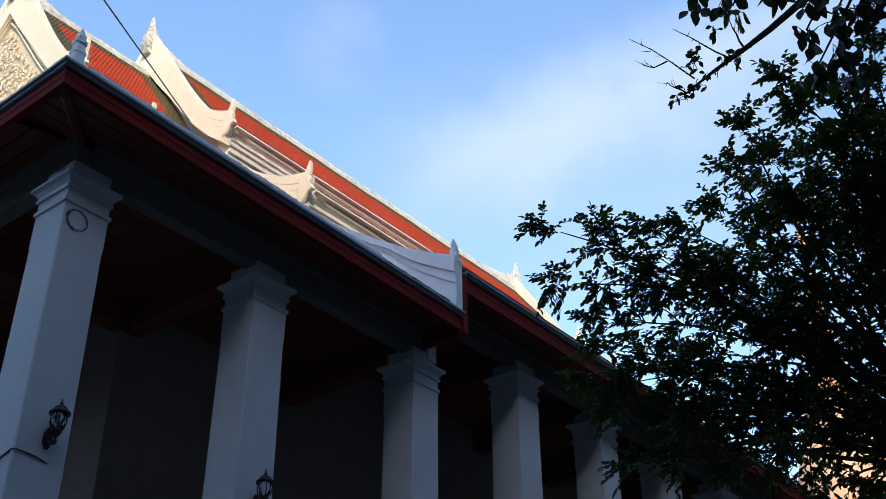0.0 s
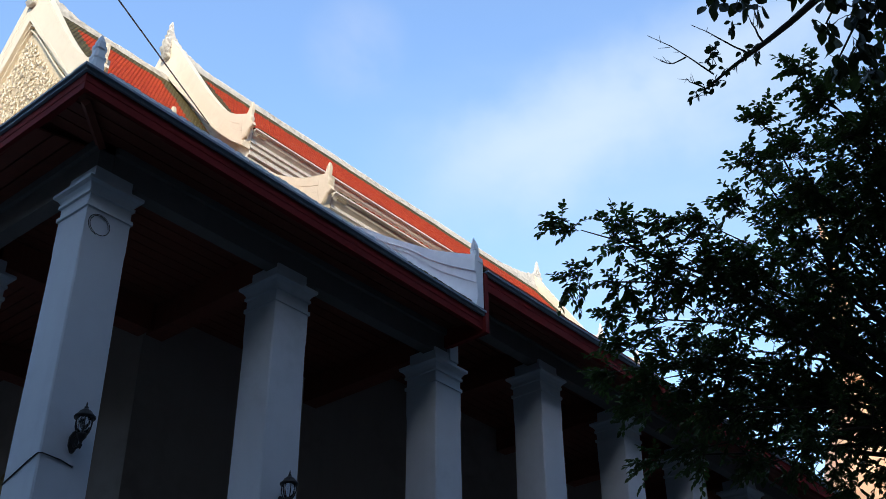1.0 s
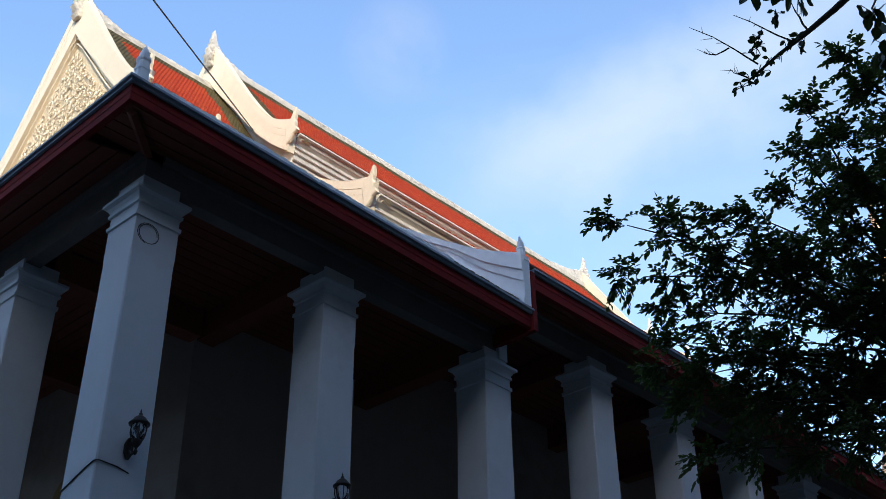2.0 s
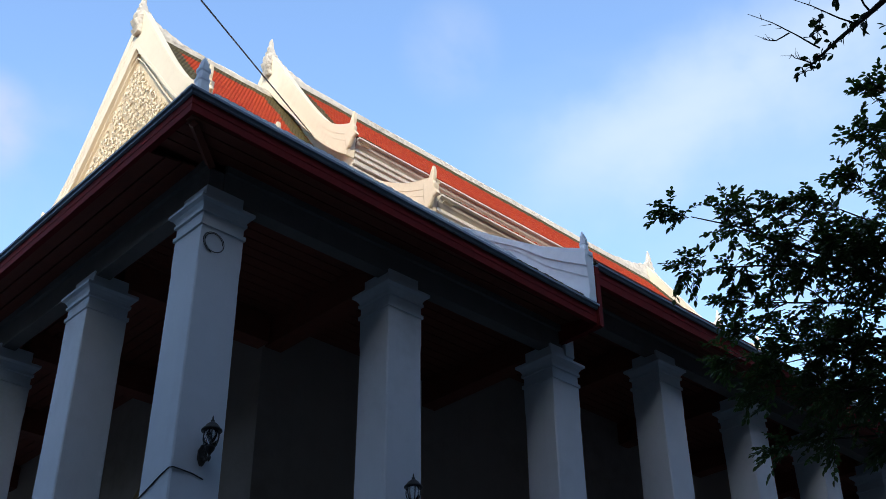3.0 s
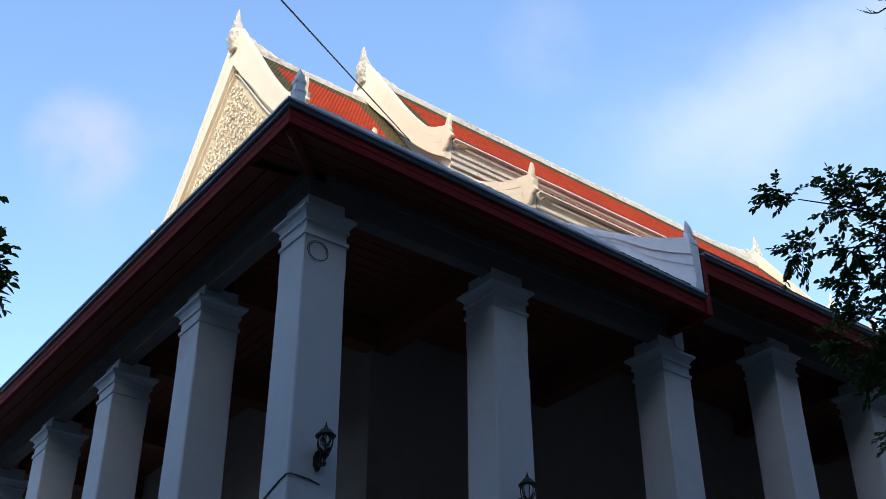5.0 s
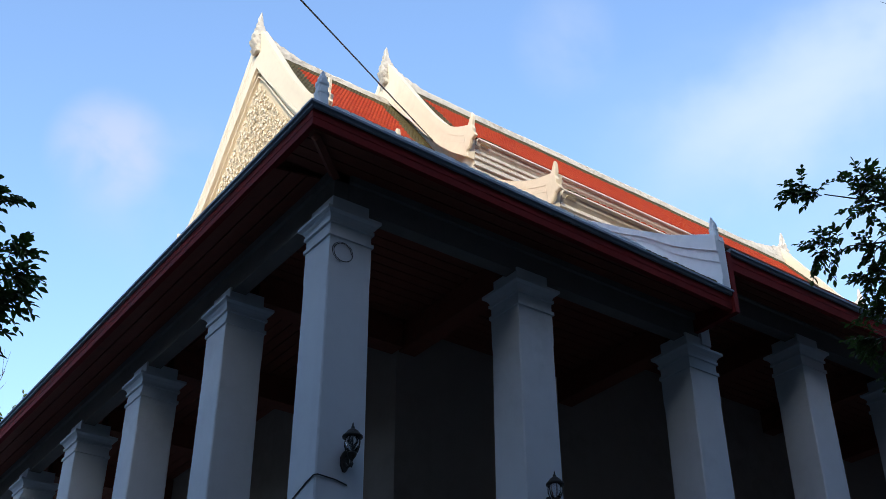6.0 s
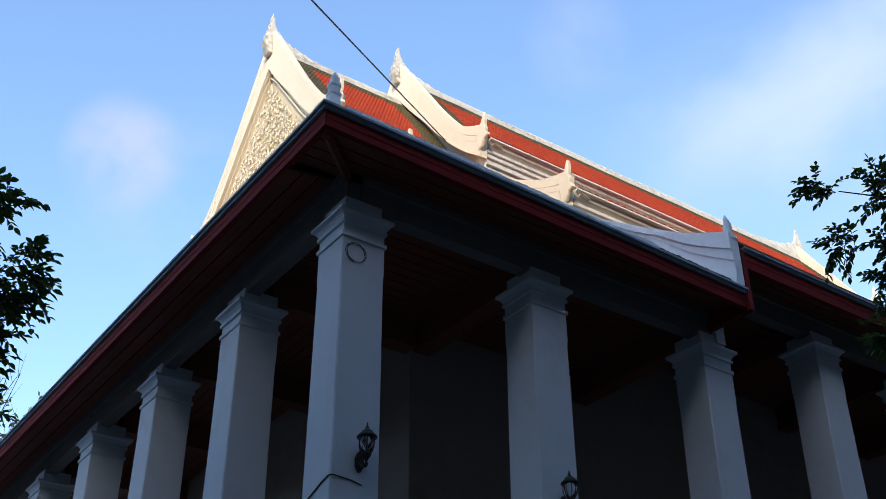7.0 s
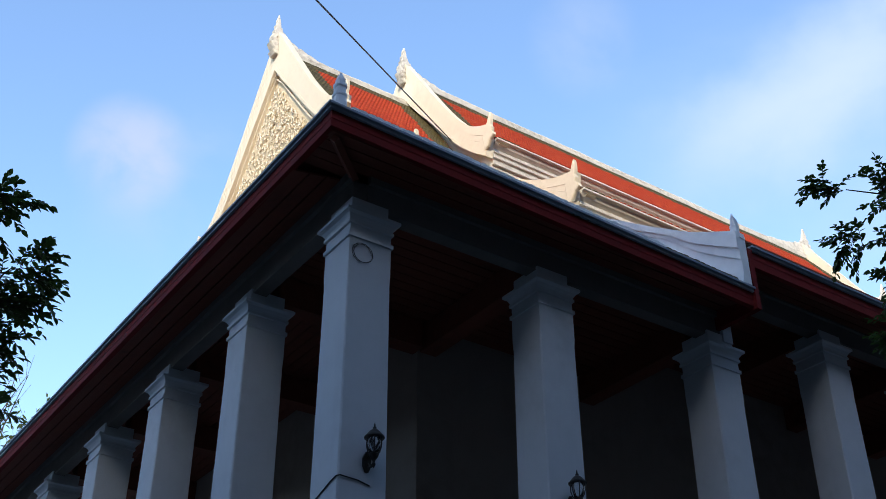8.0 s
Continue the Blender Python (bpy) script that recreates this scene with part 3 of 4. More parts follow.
# closing walls of the gables and the attic behind the tiers
def gable_wall(x, dz, mat, parent, label, inset=0.0):
    bm = bmesh.new()
    line = [slope("A", i / 8) for i in range(9)]
    right = [(h, z - 0.02) for h, z in line] + [(0.392, 2.0), (0.392, 1.94)] + [(h, z - 0.02) for h, z in TIERS["B"]] + [(0.742, 1.62)] + [(h, z - 0.02) for h, z in TIERS["C"] if h < 1.15]
    outline = [(YR - h, z + drop("A" if h < 0.4 else "B" if h < 0.82 else "C", h, dz)) for h, z in right] + [(YR - 1.10, 1.16), (YR + 1.10, 1.16)] + [(YR + h, z + drop("A" if h < 0.4 else "B" if h < 0.82 else "C", h, dz)) for h, z in reversed(right[1:])]
    rings = [[W(xx, y, z) for y, z in outline] for xx in (x + inset, x + inset + 0.03)]
    loft(bm, rings)
    return part("gable_wall", bm, mat, parent, label)


gable_wall(XG1, -0.113, RELIEF_BACK, front, "ochre ground of the pediment", -0.010)
gable_wall(XG2, 0.0, STUCCO, middle, "cream gable wall", 0.012)
gable_wall(XG3, 0.0, STUCCO, middle, "cream gable wall", -0.045)
gable_wall(XG4, -0.113, STUCCO, rear, "cream gable wall", -0.045)

# inner moulded frame of the pediment and its stucco scrollwork
PX = XG1 - 0.010


def panel_edge(z):
    """Half width of the pediment's panel at a height."""
    return max(0.0, min(0.45, (2.325 - z) * 0.76 + max(0, 2.1 - z) ** 2 * 0.3))


for hand in (1, -1):
    for off, thick, proud in ((0.040, 0.012, 0.018), (0.022, 0.006, 0.012), (0.010, 0.005, 0.010)):
        bm = bmesh.new()
        rings = []
        for i in range(15):
            z = 2.325 + off * 1.5 - i / 14 * 0.72
            h = panel_edge(z - off * 1.5) + off * (1 if i else 0)
            rings.append([W(PX - proud, YR - hand * (h - thick / 2), z), W(PX - proud, YR - hand * (h + thick / 2), z),
                          W(PX + 0.01, YR - hand * (h + thick / 2), z), W(PX + 0.01, YR - hand * (h - thick / 2), z)])
        loft(bm, rings)
        part("pediment_moulding", bm, STUCCO, front, "cream moulding round the pediment")
for hand in (1, -1):
    bm = bmesh.new()
    rings = []
    for i in range(15):
        z = 2.38 - i / 14 * 0.77
        inner = panel_edge(z - 0.02) + 0.012
        outer = inner + 0.085
        rings.append([W(PX - 0.005, YR - hand * inner, z), W(PX - 0.005, YR - hand * outer, z), W(PX + 0.012, YR - hand * outer, z), W(PX + 0.012, YR - hand * inner, z)])
    loft(bm, rings)
    part("pediment_border", bm, STUCCO, front, "plain cream border of the pediment")
bm = bmesh.new()
rng = random.Random(11)
for row in range(27):
    z = 2.292 - row * 0.0225
    half = panel_edge(z) - 0.006
    count = max(1, int(2 * half / 0.026))
    for c in range(count):
        y = YR - half + (c + 0.5 + rng.uniform(-0.25, 0.25)) * 2 * half / count
        turn = rng.choice((-1, 1))
        a0, size = rng.uniform(0, 6.3), rng.uniform(0.009, 0.019)
        pts, rad = [], []
        for k in range(9):
            f = k / 8
            r = size * (1 - 0.85 * f)
            a = a0 + turn * f * 5.6
            pts.append(W(PX - 0.0045 - 0.004 * f, y + r * math.cos(a), z + rng.uniform(-0.001, 0.001) + r * math.sin(a)))
            rad.append(0.014 + 0.010 * math.sin(f * 3.1))
        tube(bm, pts, rad, 4)
part("scrollwork", bm, STUCCO, front, "cream stucco leaf scrolls in relief", 0.0, False, "stuff")

# skirt roof round the front, hipped at the corners
holder = new("roof")
holder.parent = temple
tagged(holder, "low hipped skirt roof over the front colonnade")
bm = bmesh.new()
lo = [(XE + 0.012, YE + 0.012, 1.166), (XE + 0.012, YF, 1.153)]
top = [(XG1 + 0.03, 1.77, 1.50), (XG1 + 0.03, 2 * YR - 1.77, 1.50)]
end = (XG1 + 0.03, YE + 0.012, 1.155)
loft(bm, [[W(*lo[0]), W(*lo[1]), W(*top[1]), W(*top[0])], [W(x, y, z - 0.004) for x, y, z in (lo[0], lo[1], top[1], top[0])]])
loft(bm, [[W(*lo[0]), W(*top[0]), W(*end)], [W(x, y, z - 0.004) for x, y, z in (lo[0], top[0], end)]])
part("roof_slope", bm, TILE, holder)

rng = random.Random(14)
for first, last, mat, label, rise in ((0, 46, SHADE_WHITE, "white mortared tile ends along the eave", 0.0222), (46, 62, TILE_GREEN, "dark tile ends along the eave", 0.0180)):
    bm = bmesh.new()
    for i in range(first, last):
        x = XE + 0.045 + i * 0.0152
        z, y = sag(x) + rise + rng.uniform(-0.0010, 0.0010), YE + 0.010 + rng.uniform(-0.0008, 0.0008)
        loft(bm, [[W(x + f * 0.0151, y + a_, z - drop_) for a_, drop_ in ((0.0, 0.016), (0.0, 0.001 + arc), (0.004, arc), (0.014, arc), (0.014, 0.016))]
                  for f, arc in ((0.0, 0.0016), (0.25, 0.0003), (0.75, 0.0003), (1.0, 0.0016))])
    part("tile_edging", bm, mat, holder, label, 0.0, False, "stuff")

# carved door on the front wall, with a gilded crown
DY = 2.10
door = thing("door", W(CX0, DY, 0) * 1.0, "dark double door with gilded frame and pointed crown", "door")
door.location = (U * CX0, U * DY, BASE_TOP)
TOPZ = EYE + U * 0.775 - BASE_TOP


def door_part(name, boxes, mat, label=""):
    bm = bmesh.new()
    for lo_, hi_ in boxes:
        box(bm, lo_, hi_)
    part(name, bm, mat, door, label, 0.015)


for s_ in (-1, 1):
    door_part("jamb", [((-0.22, s_ * 0.78 - 0.11, 0), (0, s_ * 0.78 + 0.11, TOPZ)), ((-0.28, s_ * 0.78 - 0.15, 0), (0, s_ * 0.78 + 0.15, 0.4))], GILT)
    door_part("leaf", [((-0.06, min(0.01 * s_, 0.66 * s_), 0.05), (-0.004, max(0.01 * s_, 0.66 * s_), TOPZ - 0.1))], FASCIA, "dark red door leaf")
door_part("lintel", [((-0.26, -0.98, TOPZ), (0, 0.98, TOPZ + 0.14)), ((-0.32, -1.05, TOPZ + 0.14), (0, 1.05, TOPZ + 0.22))], GILT)
bm = bmesh.new()
for k in range(5):
    w, z0 = 0.85 - 0.17 * k, TOPZ + 0.22 + 0.26 * k
    loft(bm, [[Vector((a * (0.24 - 0.03 * k), b * w * g, z)) for a, b in ((0, -1), (-1, -1), (-1, 1), (0, 1))] for g, z in ((1.0, z0), (0.96, z0 + 0.1), (0.72, z0 + 0.26))])
part("crown", bm, GILT, door, "gilded stepped crown")


# ---------------------------------------------------------------- columns
def column(x, y, lip, block=0.0, chamfer=0.018):
    """Square tapering column with cut corners and a moulded capital; lip: height of the capital's lowest moulding."""
    foot = W(x, y, 0) + Vector((0.008, 0, 0))
    foot.z = BASE_TOP
    ob = thing("column", foot, "square blue-grey plastered column with moulded capital", "column", "colonnade columns")
    h = EYE + U * lip - BASE_TOP
    bm = bmesh.new()
    rings = []
    for i in range(9):
        f = i / 8
        half = 0.335 - 0.032 * f
        rings.append(square_ring(half, f * (h - 0.50), chamfer))
    rings.append(square_ring(0.303, h - 0.38, 0.0))
    rings.append(square_ring(0.303, h, 0.0))
    loft(bm, rings)
    part("shaft", bm, COLUMN, ob)
    bm = bmesh.new()
    loft(bm, [square_ring(0.40, 0), square_ring(0.40, 0.28), square_ring(0.34, 0.40)])
    part("base", bm, COLUMN, ob)
    bm = bmesh.new()
    prof = [(0.305, 0.0), (0.325, 0.004), (0.325, 0.055), (0.300, 0.062), (0.300, 0.19), (0.328, 0.196), (0.328, 0.235), (0.312, 0.245),
            (0.322, 0.275), (0.350, 0.318), (0.392, 0.345), (0.392, 0.385), (0.270, 0.395), (0.270, 0.62)]
    loft(bm, [square_ring(half, h + z, 0.0) for half, z in prof])
    part("capital", bm, COLUMN, ob, "moulded capital")
    if block:
        bm = bmesh.new()
        box(bm, (0.06, -0.30, h + 0.50), (0.26, 0.24, h + 0.62 + block))
        part("bearing_block", bm, COLUMN, ob, "plaster block under the higher beam", 0.015)
    return ob


for i, x in enumerate(SIDE_X):
    raised = 1.7 < x < 3.6
    column(x, 1.397, 1.112 if raised else 1.0, 0.9 if i in (2, 8) else 0.0)
for y in FRONT_Y:
    column(0.798, y, 1.0)


# ---------------------------------------------------------------- lanterns
def lantern(x, z):
    """Black iron wall lantern on a scroll bracket; x along the side, z of its spike's tip."""
    face = U * 1.397 - 0.320
    at = Vector((U * x, face, EYE + U * z - 0.66 * 0.8))
    ob = thing("wall_lantern", at, "black iron wall lantern with glass cage on a column", "lantern", "colonnade lanterns")
    bm = bmesh.new()
    loft(bm, [[Vector((0.085 * a * (1 - 0.5 * abs(b)), d, 0.13 + 0.15 * b)) for a, b in ((-0.5, -1), (0.5, -1), (1, -0.4), (1, 0.4), (0.5, 1), (-0.5, 1), (-1, 0.4), (-1, -0.4))]
              for d in (0.0, -0.035)])
    part("back_plate", bm, IRON, ob, "", 0.008)
    out = -0.20
    bm = bmesh.new()
    tube(bm, [(0, -0.03, 0.10), (0, -0.09, 0.03), (0, -0.16, 0.03), (0, -0.205, 0.09), (0, out, 0.17)], [0.022, 0.02, 0.018, 0.018, 0.02], 8)
    tube(bm, [(0, -0.03, 0.20), (0, -0.08, 0.22), (0, -0.12, 0.18), (0, -0.10, 0.13), (0, -0.07, 0.15)], [0.014, 0.012, 0.010, 0.009, 0.006], 6)
    turned(bm, [(0.006, -0.03), (0.022, 0.0), (0.03, 0.03), (0.015, 0.06), (0.03, 0.09), (0.06, 0.13), (0.075, 0.17), (0.07, 0.185)], (0, out, 0.02), 12)
    part("bracket", bm, IRON, ob)
    bm = bmesh.new()
    turned(bm, [(0.062, 0.20), (0.085, 0.27), (0.098, 0.35), (0.098, 0.42)], (0, out, 0), 12)
    pane = part("glass", bm, GLASS, ob, "cloudy lantern glass", 0, True)
    pane.visible_shadow = False
    for k in range(6):
        a = 2 * math.pi * k / 6
        bm = bmesh.new()
        pts = [(r * math.cos(a), out + r * math.sin(a), z_) for r, z_ in ((0.068, 0.20), (0.10, 0.25), (0.122, 0.32), (0.122, 0.38), (0.108, 0.44))]
        tube(bm, pts, 0.009, 5)
        part("cage_bar", bm, IRON, ob)
    bm = bmesh.new()
    turned(bm, [(0.150, 0.425), (0.152, 0.445), (0.118, 0.475), (0.085, 0.52), (0.04, 0.555), (0.026, 0.565), (0.030, 0.585), (0.014, 0.60),
                (0.012, 0.63), (0.003, 0.66)], (0, out, 0), 14)
    part("cap", bm, IRON, ob, "", 0, True)
    ob.scale = (0.76, 0.80, 0.80)
    return ob


lantern(0.804, 0.675)
lantern(1.194, 0.687)


# ---------------------------------------------------------------- cables
def cable(name, pts, radius, label, n=5):
    bm = bmesh.new()
    tube(bm, pts, radius, n)
    return tagged(part(name, bm, CABLE, None, "", 0, True), label, "cable")


cable("overhead_cable", [(-7.05, -1.93, 3.46), (3.92, 8.94, 11.60), (12.12, 17.08, 17.74)], 0.013, "thin black overhead cable tied to the gable board")
f = U * 1.397 - 0.306
zc = EYE + U * 0.985
loop = [(U * 0.798 - 0.105 + 0.12 * math.cos(a) * (1 + 0.03 * a), f - 0.012, zc - 0.085 + 0.12 * math.sin(a) * (1 + 0.02 * a)) for a in [0.4 * k for k in range(28)]]
cable("cable_loop", loop, 0.005, "thin coiled cable hung on a column's neck", 4)
zt = EYE + U * 0.590
cx0, cy0 = U * 0.798 + 0.008, U * 1.397
cable("column_cable", [(cx0 - 0.322, cy0 + 0.3, zt - 0.19), (cx0 - 0.322, cy0 - 0.15, zt - 0.03), (cx0 - 0.325, cy0 - 0.30, zt + 0.005), (cx0 - 0.29, cy0 - 0.328, zt + 0.012),
                       (cx0 - 0.06, cy0 - 0.322, zt), (cx0 + 0.09, cy0 - 0.320, zt - 0.035)], 0.008, "thin black cable wrapped round a column", 5)



# ---------------------------------------------------------------- spire behind the trees
cx, cy = 51.0, 16.85
spire = thing("stupa", (cx, cy, 0), "sunlit orange-cream stupa with ringed spire", "stupa")
bm = bmesh.new()
for half, lo, hi in ((8, 0, 3), (6.6, 3, 6), (5.4, 6, 9), (4.5, 9, 12)):
    loft(bm, [square_ring(half, lo, 0.8), square_ring(half, hi - 0.5, 0.8), square_ring(half + 0.25, hi - 0.4, 0.8), square_ring(half + 0.25, hi, 0.8)])
part("terrace", bm, CHEDI, spire)
bm = bmesh.new()
turned(bm, [(4.0, 12), (4.1, 12.6), (3.5, 13), (3.6, 13.6), (3.0, 14), (2.9, 15.5), (2.6, 17.5), (2.1, 19.2), (1.5, 20.2)], n=24)
part("bell", bm, CHEDI, spire, "", 0, True)
bm = bmesh.new()
prof = [(1.6, 20.2), (1.6, 21.2), (1.1, 21.4)]
for k in range(16):
    z = 21.4 + k * 0.48
    r = 1.05 * (1 - k / 17.5)
    prof += [(r, z), (r * 1.08, z + 0.2), (r * 0.8, z + 0.4)]
prof += [(0.14, 29.3), (0.2, 30.3), (0.03, 31.8)]
turned(bm, prof, n=16)
part("ringed_spire", bm, CHEDI, spire)
spire.scale = (1, 1, 1.12)


# ---------------------------------------------------------------- trees
def add_leaf(verts, faces, at, way, up, long, wide, rng, fold=0.25):
    """An oval leaf, folded along its midrib and drooping at the tip."""
    way = way.normalized()
    s = way.cross(up)
    s = s.normalized() if s.length > 0.01 else Vector((1, 0, 0))
    nrm = s.cross(way)
    k = len(verts)
    drop_ = Vector((0, 0, -0.16 * long))
    verts.append(at)
    for hand in (1, -1):
        for f, w in ((0.22, 0.36), (0.52, 0.50), (0.82, 0.28)):
            verts.append(at + way * long * f + s * wide * w * hand + nrm * wide * w * fold * 1.6 + drop_ * f * f)
    verts.append(at + way * long + drop_)
    faces += [(k, k + 1, k + 2, k + 3, k + 7), (k, k + 7, k + 6, k + 5, k + 4)]


def rand_way(rng):
    while True:
        v = Vector((rng.uniform(-1, 1), rng.uniform(-1, 1), rng.uniform(-1, 1)))
        if 0.05 < v.length < 1:
            return v.normalized()


def spray(verts, faces, tw, start, way, reach, per, long, wide, twig_r, rng):
    """A leafy twig: leaves in two rows along it, drooping, with one at its tip."""
    way = way.normalized()
    flat = way.cross(Vector((0, 0, 1)))
    flat = flat.normalized() if flat.length > 0.05 else Vector((1, 0, 0))
    mid = start + way * reach * 0.5 + Vector((0, 0, 0.05 * reach))
    end = start + way * reach + Vector((0, 0, -0.10 * reach))
    tube(tw, [start, mid, end], [twig_r, twig_r * 0.8, twig_r * 0.4], 3)
    for k in range(per):
        f = 0.12 + 0.88 * (k + 0.5 * rng.random()) / per
        at = start.lerp(mid, f * 2) if f < 0.5 else mid.lerp(end, f * 2 - 1)
        hand = 1 if k % 2 else -1
        ld = way * 0.75 + flat * hand * rng.uniform(0.4, 1.0) + rand_way(rng) * 0.40 + Vector((0, 0, -0.18))
        if k == per - 1:
            ld = way + Vector((0, 0, -0.15))
        add_leaf(verts, faces, at, ld, rand_way(rng) * 0.6 + Vector((0, 0, 1)), long * rng.uniform(0.65, 1.2), wide * rng.uniform(0.75, 1.2), rng)


def grow_tree(foot, fork, tips, seed, label, long=0.078, wide=0.044, per=11, trunk_r=0.22, mat=LEAF, twig_r=0.005, begin=0.42, step=0.42, dense=10, arch=0.10, pull=0.36):
    """Trunk, one bough to every tip, and along the boughs clusters of leafy twigs. tips: x, y, z."""
    rng = random.Random(seed)
    foot, fork = Vector(foot), Vector(fork)
    ob = thing("tree", foot, label, "tree")
    inv = Matrix.Translation(-foot)
    bm = bmesh.new()
    pts = [foot + (fork - foot) * (i / 6) + Vector((0.12 * math.sin(i * 1.7), 0.10 * math.sin(i * 2.3 + 1), 0)) * (0 < i < 6) for i in range(7)]
    tube(bm, pts, [trunk_r * (1.35 if i == 0 else 1 - 0.06 * i) for i in range(7)], 10)
    part("trunk", bm, BARK, ob, "", 0, True).matrix_parent_inverse = inv
    verts, faces = [], []
    tw = bmesh.new()
    for tip in tips:
        tip = Vector(tip)
        tip = tip + (fork - tip).normalized() * pull
        span = (tip - fork).length
        sway = rand_way(rng) * 0.06 * span
        line = []
        for i in range(10):
            f = i / 9
            line.append(fork.lerp(tip, f) + (Vector((0, 0, arch * span)) + sway) * math.sin(f * math.pi) + rand_way(rng) * 0.03 * (0 < i < 9))
        thick = trunk_r * 0.18
        bm = bmesh.new()
        tube(bm, line, [thick * (1 - i / 9) + 0.006 for i in range(10)], 6)
        part("limb", bm, BARK, ob, "", 0, True).matrix_parent_inverse = inv
        count = max(3, int(span * (1 - begin) / step))
        for c in range(count + 1):
            f = begin + (1 - begin) * c / count
            k = min(int(f * 9), 8)
            here = line[k].lerp(line[k + 1], f * 9 - k)
            way = (line[k + 1] - line[k]).normalized()
            reach = 0.95 - 0.60 * f
            # side branch, then twigs off it
            for side in range(1 if c == count else 2):
                sd = way if c == count else (way * 0.7 + rand_way(rng) * Vector((1, 1, 0.75)).length * 0.6).normalized()
                tipb = here + sd * reach * rng.uniform(0.5, 0.9)
                if c < count:
                    tube(tw, [here, here.lerp(tipb, 0.5) + Vector((0, 0, 0.03)), tipb], [0.012, 0.009, 0.005], 4)
                for q in range(int(dense * (0.15 + 0.9 * f)) if c < count else dense + 9):
                    g = rng.uniform(0.1, 1.0)
                    root = here.lerp(tipb, g) + rand_way(rng) * 0.05
                    d = sd * 0.8 + rand_way(rng) * 0.85
                    d.z *= 0.75
                    spray(verts, faces, tw, root, d, rng.uniform(0.22, 0.42) * (1.1 - 0.35 * g), per, long, wide, twig_r, rng)
    part("fine_branching", tw, BARK, ob, "", 0, False, "stuff").matrix_parent_inverse = inv
    me = bpy.data.meshes.new("crown")
    me.from_pydata(verts, [], faces)
    link("crown", me, mat, ob, "dense dark green leaves", "stuff").matrix_parent_inverse = inv
    return ob


grow_tree((15.2, 1.6, 0), (13.45, 2.9, 6.15),
          [(8.68, 5.72, 8.54), (9.0, 5.81, 8.03), (9.5, 4.92, 8.6), (10.0, 4.66, 8.8), (9.5, 4.02, 8.5), (9.5, 3.82, 8.95), (9.6, 3.65, 9.5),
           (9.2, 2.9, 9.55), (10.1, 2.77, 9.9), (9.75, 2.1, 9.9), (9.8, 3.0, 9.5), (9.8, 2.55, 9.4), (10.1, 2.2, 9.75),
           (10.6, 3.25, 9.5), (9.6, 3.4, 9.0), (9.95, 2.2, 9.0), (9.6, 5.74, 7.8), (10.1, 5.95, 7.65), (10.5, 5.96, 7.4), (10.9, 6.35, 7.2),
           (10.3, 5.2, 6.7), (11.0, 6.3, 6.55), (11.0, 5.1, 6.2), (10.3, 4.15, 6.1), (11.5, 4.3, 5.9), (11.2, 4.1, 9.8),
           (9.9, 3.0, 8.6), (11.1, 2.7, 9.7), (11.4, 5.0, 8.9), (9.8, 3.6, 7.9), (12.2, 4.8, 8.4), (11.7, 5.65, 8.2),
           (10.2, 6.35, 7.5), (10.3, 5.5, 7.3), (11.0, 5.8, 6.6), (11.4, 3.55, 5.7), (11.6, 3.9, 6.6), (12.2, 3.2, 6.8), (12.0, 3.9, 5.9), (12.4, 3.7, 7.4), (12.1, 3.5, 6.2),
           (10.4, 6.1, 7.1), (10.7, 5.7, 6.9), (11.9, 4.4, 7.4), (9.9, 4.6, 8.2), (9.7, 5.1, 8.3)],
          3, "broad dense tree with dark green leaves beside the hall")

grow_tree((-1.6, 12.2, 0), (0.3, 10.7, 5.2),
          [(1.79, 9.43, 7.94), (1.58, 9.28, 7.85), (2.29, 9.68, 7.37), (2.15, 9.83, 7.57), (2.28, 9.88, 7.03), (2.0, 9.7, 7.03), (2.13, 10.09, 6.68),
           (2.11, 10.21, 6.45), (2.29, 10.41, 6.17)],
          8, "tree with dark glossy leaves beside the front colonnade", 0.10, 0.055, 8, 0.14, begin=0.55, step=0.28, dense=4, pull=0.46)


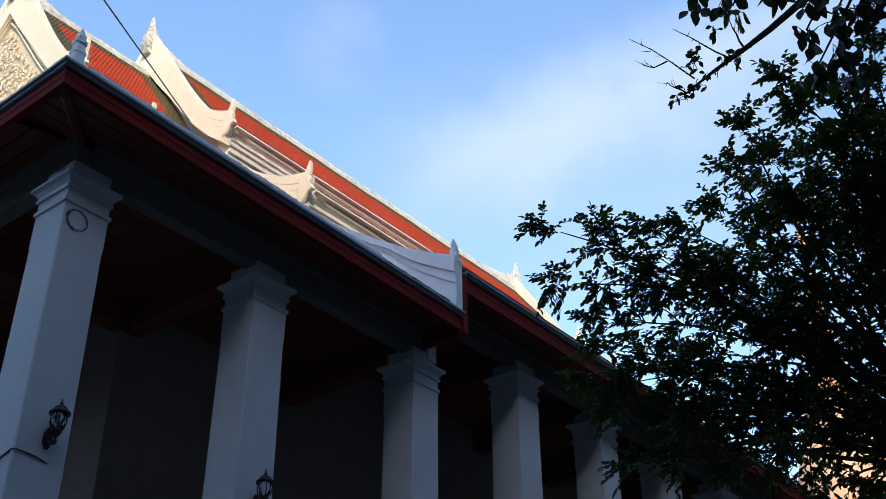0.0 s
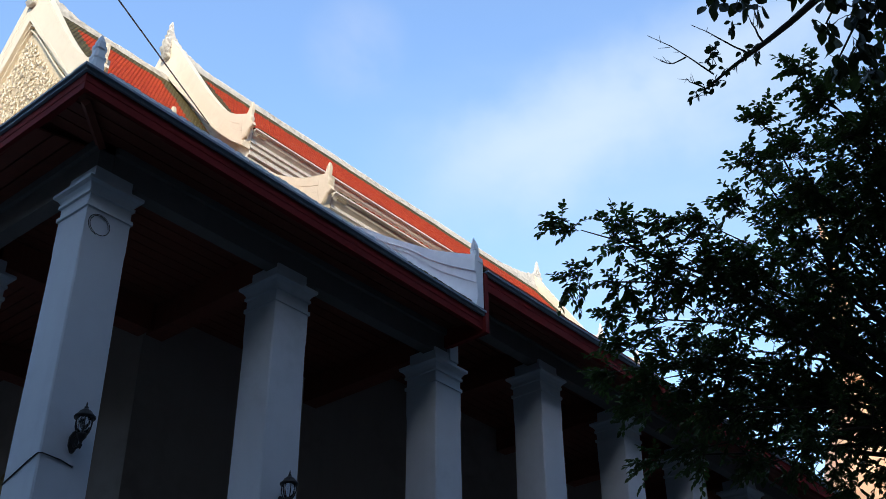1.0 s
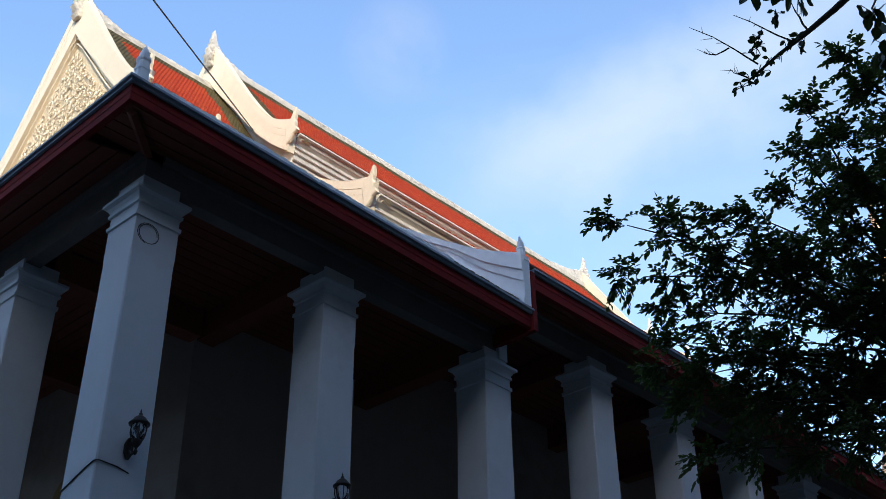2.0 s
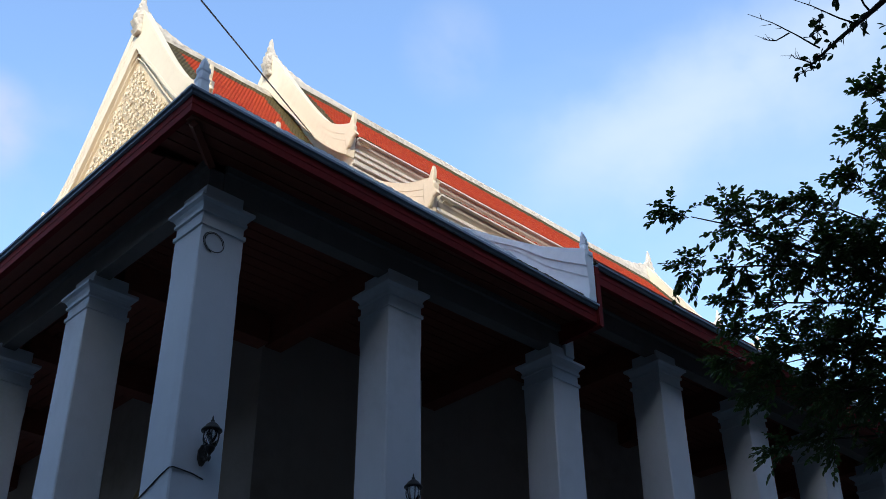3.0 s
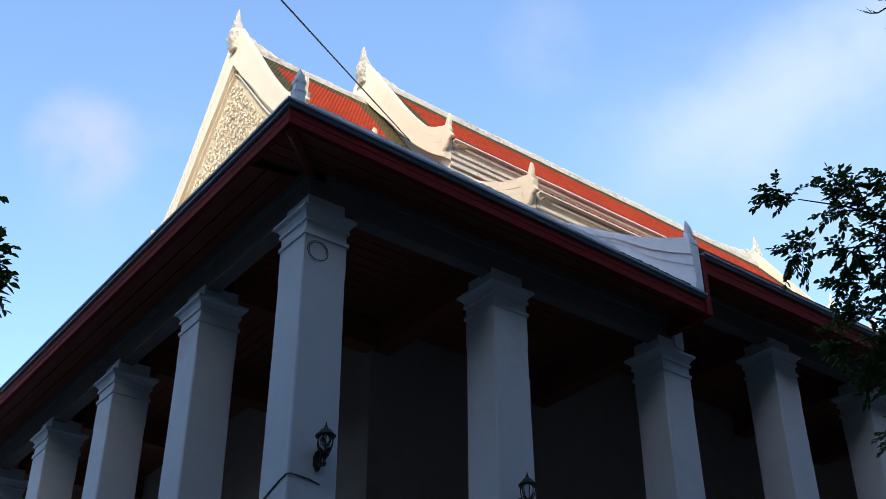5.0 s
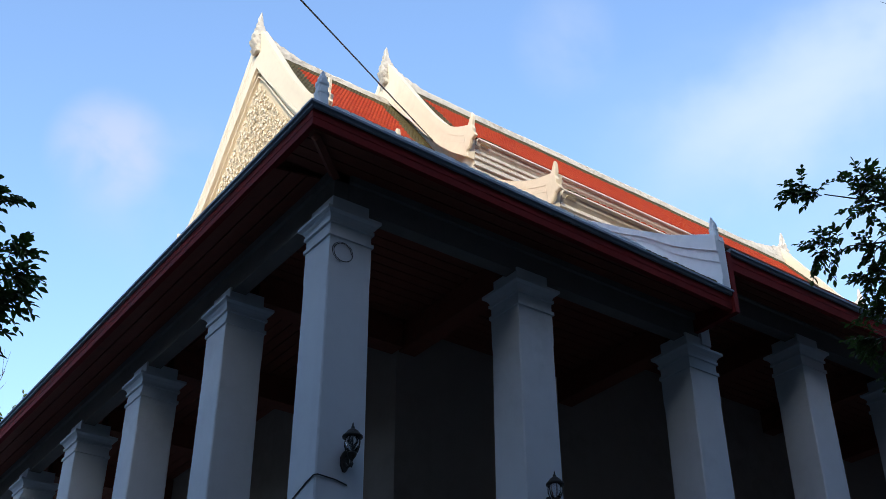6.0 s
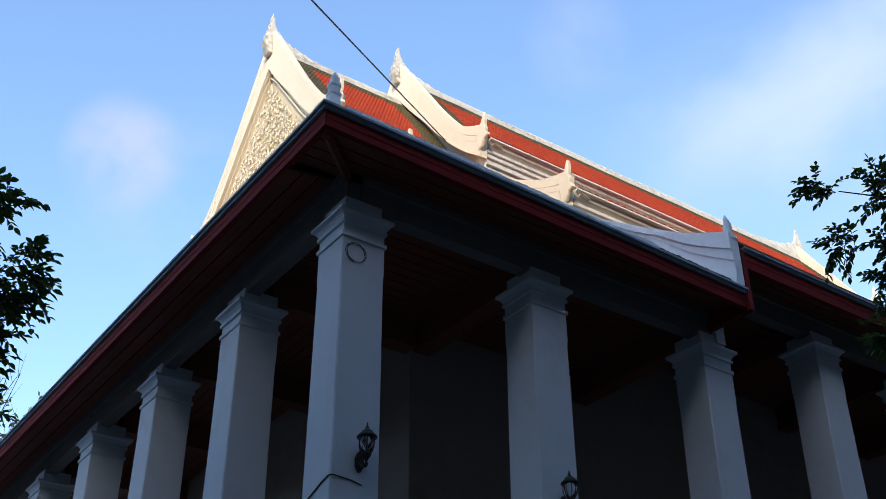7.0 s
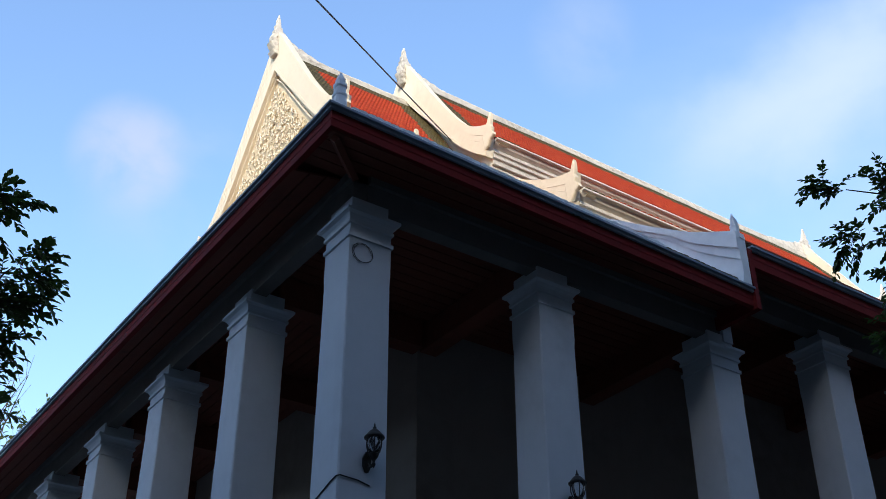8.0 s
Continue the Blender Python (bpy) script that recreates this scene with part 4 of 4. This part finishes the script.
# an overhanging limb of a nearer broad-leaved tree
def overhang():
    rng = random.Random(21)
    foot, fork = Vector((6.2, -3.2, 0)), Vector((5.2, -1.4, 5.4))
    ob = thing("tree", foot, "broad-leaved tree with a half-bare overhanging branch", "tree")
    inv = Matrix.Translation(-foot)
    bm = bmesh.new()
    tube(bm, [foot, foot.lerp(fork, 0.35) + Vector((0.1, 0.05, 0)), foot.lerp(fork, 0.7), fork], [0.26, 0.2, 0.16, 0.11], 10)
    part("trunk", bm, BARK, ob, "", 0, True).matrix_parent_inverse = inv
    verts, faces = [], []
    tw = bmesh.new()

    def limb(pts, r0, r1):
        bm = bmesh.new()
        tube(bm, pts, [r0 + (r1 - r0) * i / (len(pts) - 1) for i in range(len(pts))], 7)
        part("limb", bm, BARK, ob, "", 0, True).matrix_parent_inverse = inv

    def sprig(at, way, n, long, wide, r=0.07):
        for k in range(n):
            a = at + rand_way(rng) * r * rng.uniform(0.3, 1.0)
            tube(tw, [at, at.lerp(a, 0.6) + Vector((0, 0, 0.006)), a], 0.0022, 3)
            add_leaf(verts, faces, a, rand_way(rng) * 0.7 + way, rand_way(rng) + Vector((0, 0, 0.6)), long * rng.uniform(0.7, 1.15), wide * rng.uniform(0.8, 1.15), rng, 0.12)

    a, b, c = Vector((4.02, 1.09, 5.35)), Vector((4.05, 1.44, 5.25)), Vector((4.06, 1.76, 5.16))
    limb([fork, Vector((4.3, 0.1, 5.60)), a + Vector((0.06, -0.35, 0.10)), a, a.lerp(b, 0.5) + Vector((0, 0.01, -0.012)), b, b.lerp(c, 0.5) + Vector((0, -0.01, 0.010)), c], 0.030, 0.005)
    # bare forked twigs
    for p, m, q in (((4.03, 1.68, 5.20), (3.94, 1.74, 5.27), (3.77, 1.87, 5.38)), ((4.04, 1.50, 5.24), (3.92, 1.57, 5.28), (3.81, 1.66, 5.35)),
                    ((4.06, 1.75, 5.17), (4.03, 1.78, 5.195), (4.00, 1.81, 5.23)), ((3.92, 1.76, 5.28), (3.92, 1.83, 5.28), (3.90, 1.88, 5.31)),
                    ((4.05, 1.42, 5.26), (3.98, 1.42, 5.30), (3.92, 1.42, 5.34))):
        p, m, q = Vector(p), Vector(m), Vector(q)
        tube(tw, [p, p.lerp(m, 0.5) + rand_way(rng) * 0.006, m, m.lerp(q, 0.5) + rand_way(rng) * 0.008, q], [0.0055, 0.005, 0.0042, 0.003, 0.0015], 4)
        for k in range(5):
            g = m.lerp(q, 0.1 + 0.2 * k)
            tube(tw, [g, g + ((q - p).normalized() * 0.8 + rand_way(rng)) * rng.uniform(0.02, 0.07)], [0.0022, 0.0008], 3)
    for k in range(12):
        p = b.lerp(c, -0.05 + 1.02 * k / 11)
        sprig(p + rand_way(rng) * 0.015, Vector((-0.15, 0.35, -0.1)), rng.randint(2, 4), 0.042, 0.022, 0.035)
    for at, n in (((3.91, 1.50, 5.32), 9), ((3.94, 1.62, 5.27), 8), ((3.98, 1.65, 5.25), 9), ((4.07, 1.80, 5.15), 8), ((4.05, 1.45, 5.22), 5)):
        sprig(Vector(at), Vector((-0.1, 0.3, 0.0)), n, 0.046, 0.025, 0.045)
    # large hanging leaves near the top of the view
    for at, n in (((3.38, 1.35, 5.04), 9), ((3.44, 1.24, 5.03), 16), ((3.49, 1.24, 4.97), 8), ((3.54, 1.06, 5.0), 10), ((3.61, 0.95, 4.94), 18), ((3.77, 0.92, 4.93), 24),
                  ((3.68, 1.02, 4.84), 10), ((3.85, 0.95, 4.83), 24), ((3.79, 0.82, 4.94), 26), ((3.89, 1.06, 4.82), 16), ((4.0, 0.98, 4.79), 18), ((3.86, 0.77, 5.02), 18)):
        at = Vector(at)
        limb([fork, Vector((4.2, 0.2, 5.9)), at + Vector((0.02, -0.20, 0.32)), at + Vector((0, 0, 0.03))], 0.014, 0.004)
        sprig(at, Vector((0, 0.05, -0.9)), n, 0.070, 0.050, 0.075)
    part("fine_branching", tw, BARK, ob, "", 0, False, "stuff").matrix_parent_inverse = inv
    me = bpy.data.meshes.new("crown")
    me.from_pydata(verts, [], faces)
    link("crown", me, LEAF_BROAD, ob, "large dark hanging leaves", "stuff").matrix_parent_inverse = inv


overhang()


# thin half-bare treetop far behind the front eave
def bare_top():
    rng = random.Random(33)
    foot = Vector((7.0, 37.5, 0))
    ob = thing("tree", foot, "thin half-bare treetop far behind the eave", "tree")
    inv = Matrix.Translation(-foot)
    bm = bmesh.new()
    head_ = Vector((7.3, 36.8, 14.0))
    tube(bm, [foot, foot.lerp(head_, 0.5) + Vector((0.2, 0, 0)), head_], [0.25, 0.18, 0.1], 8)
    part("trunk", bm, BARK, ob, "", 0, True).matrix_parent_inverse = inv
    tw = bmesh.new()
    verts, faces = [], []
    for k in range(22):
        e = Vector((rng.uniform(5.5, 9.4), 36.0 + rng.uniform(-0.8, 0.8), rng.uniform(15.6, 18.6)))
        m = head_.lerp(e, 0.55) + rand_way(rng) * 0.4
        tube(tw, [head_, m, e], [0.035, 0.022, 0.008], 4)
        for q in range(4):
            g = m.lerp(e, rng.random())
            tip = g + (rand_way(rng) + Vector((0, 0, 0.7))) * 0.6
            tube(tw, [g, tip], [0.010, 0.004], 3)
            if e.z < 17.2:
                for l in range(6):
                    add_leaf(verts, faces, g.lerp(tip, rng.random()), rand_way(rng), rand_way(rng), 0.22, 0.08, rng)
    part("fine_branching", tw, BARK, ob, "", 0, False, "stuff").matrix_parent_inverse = inv
    me = bpy.data.meshes.new("crown")
    me.from_pydata(verts, [], faces)
    link("crown", me, LEAF, ob, "few small leaves", "stuff").matrix_parent_inverse = inv


bare_top()
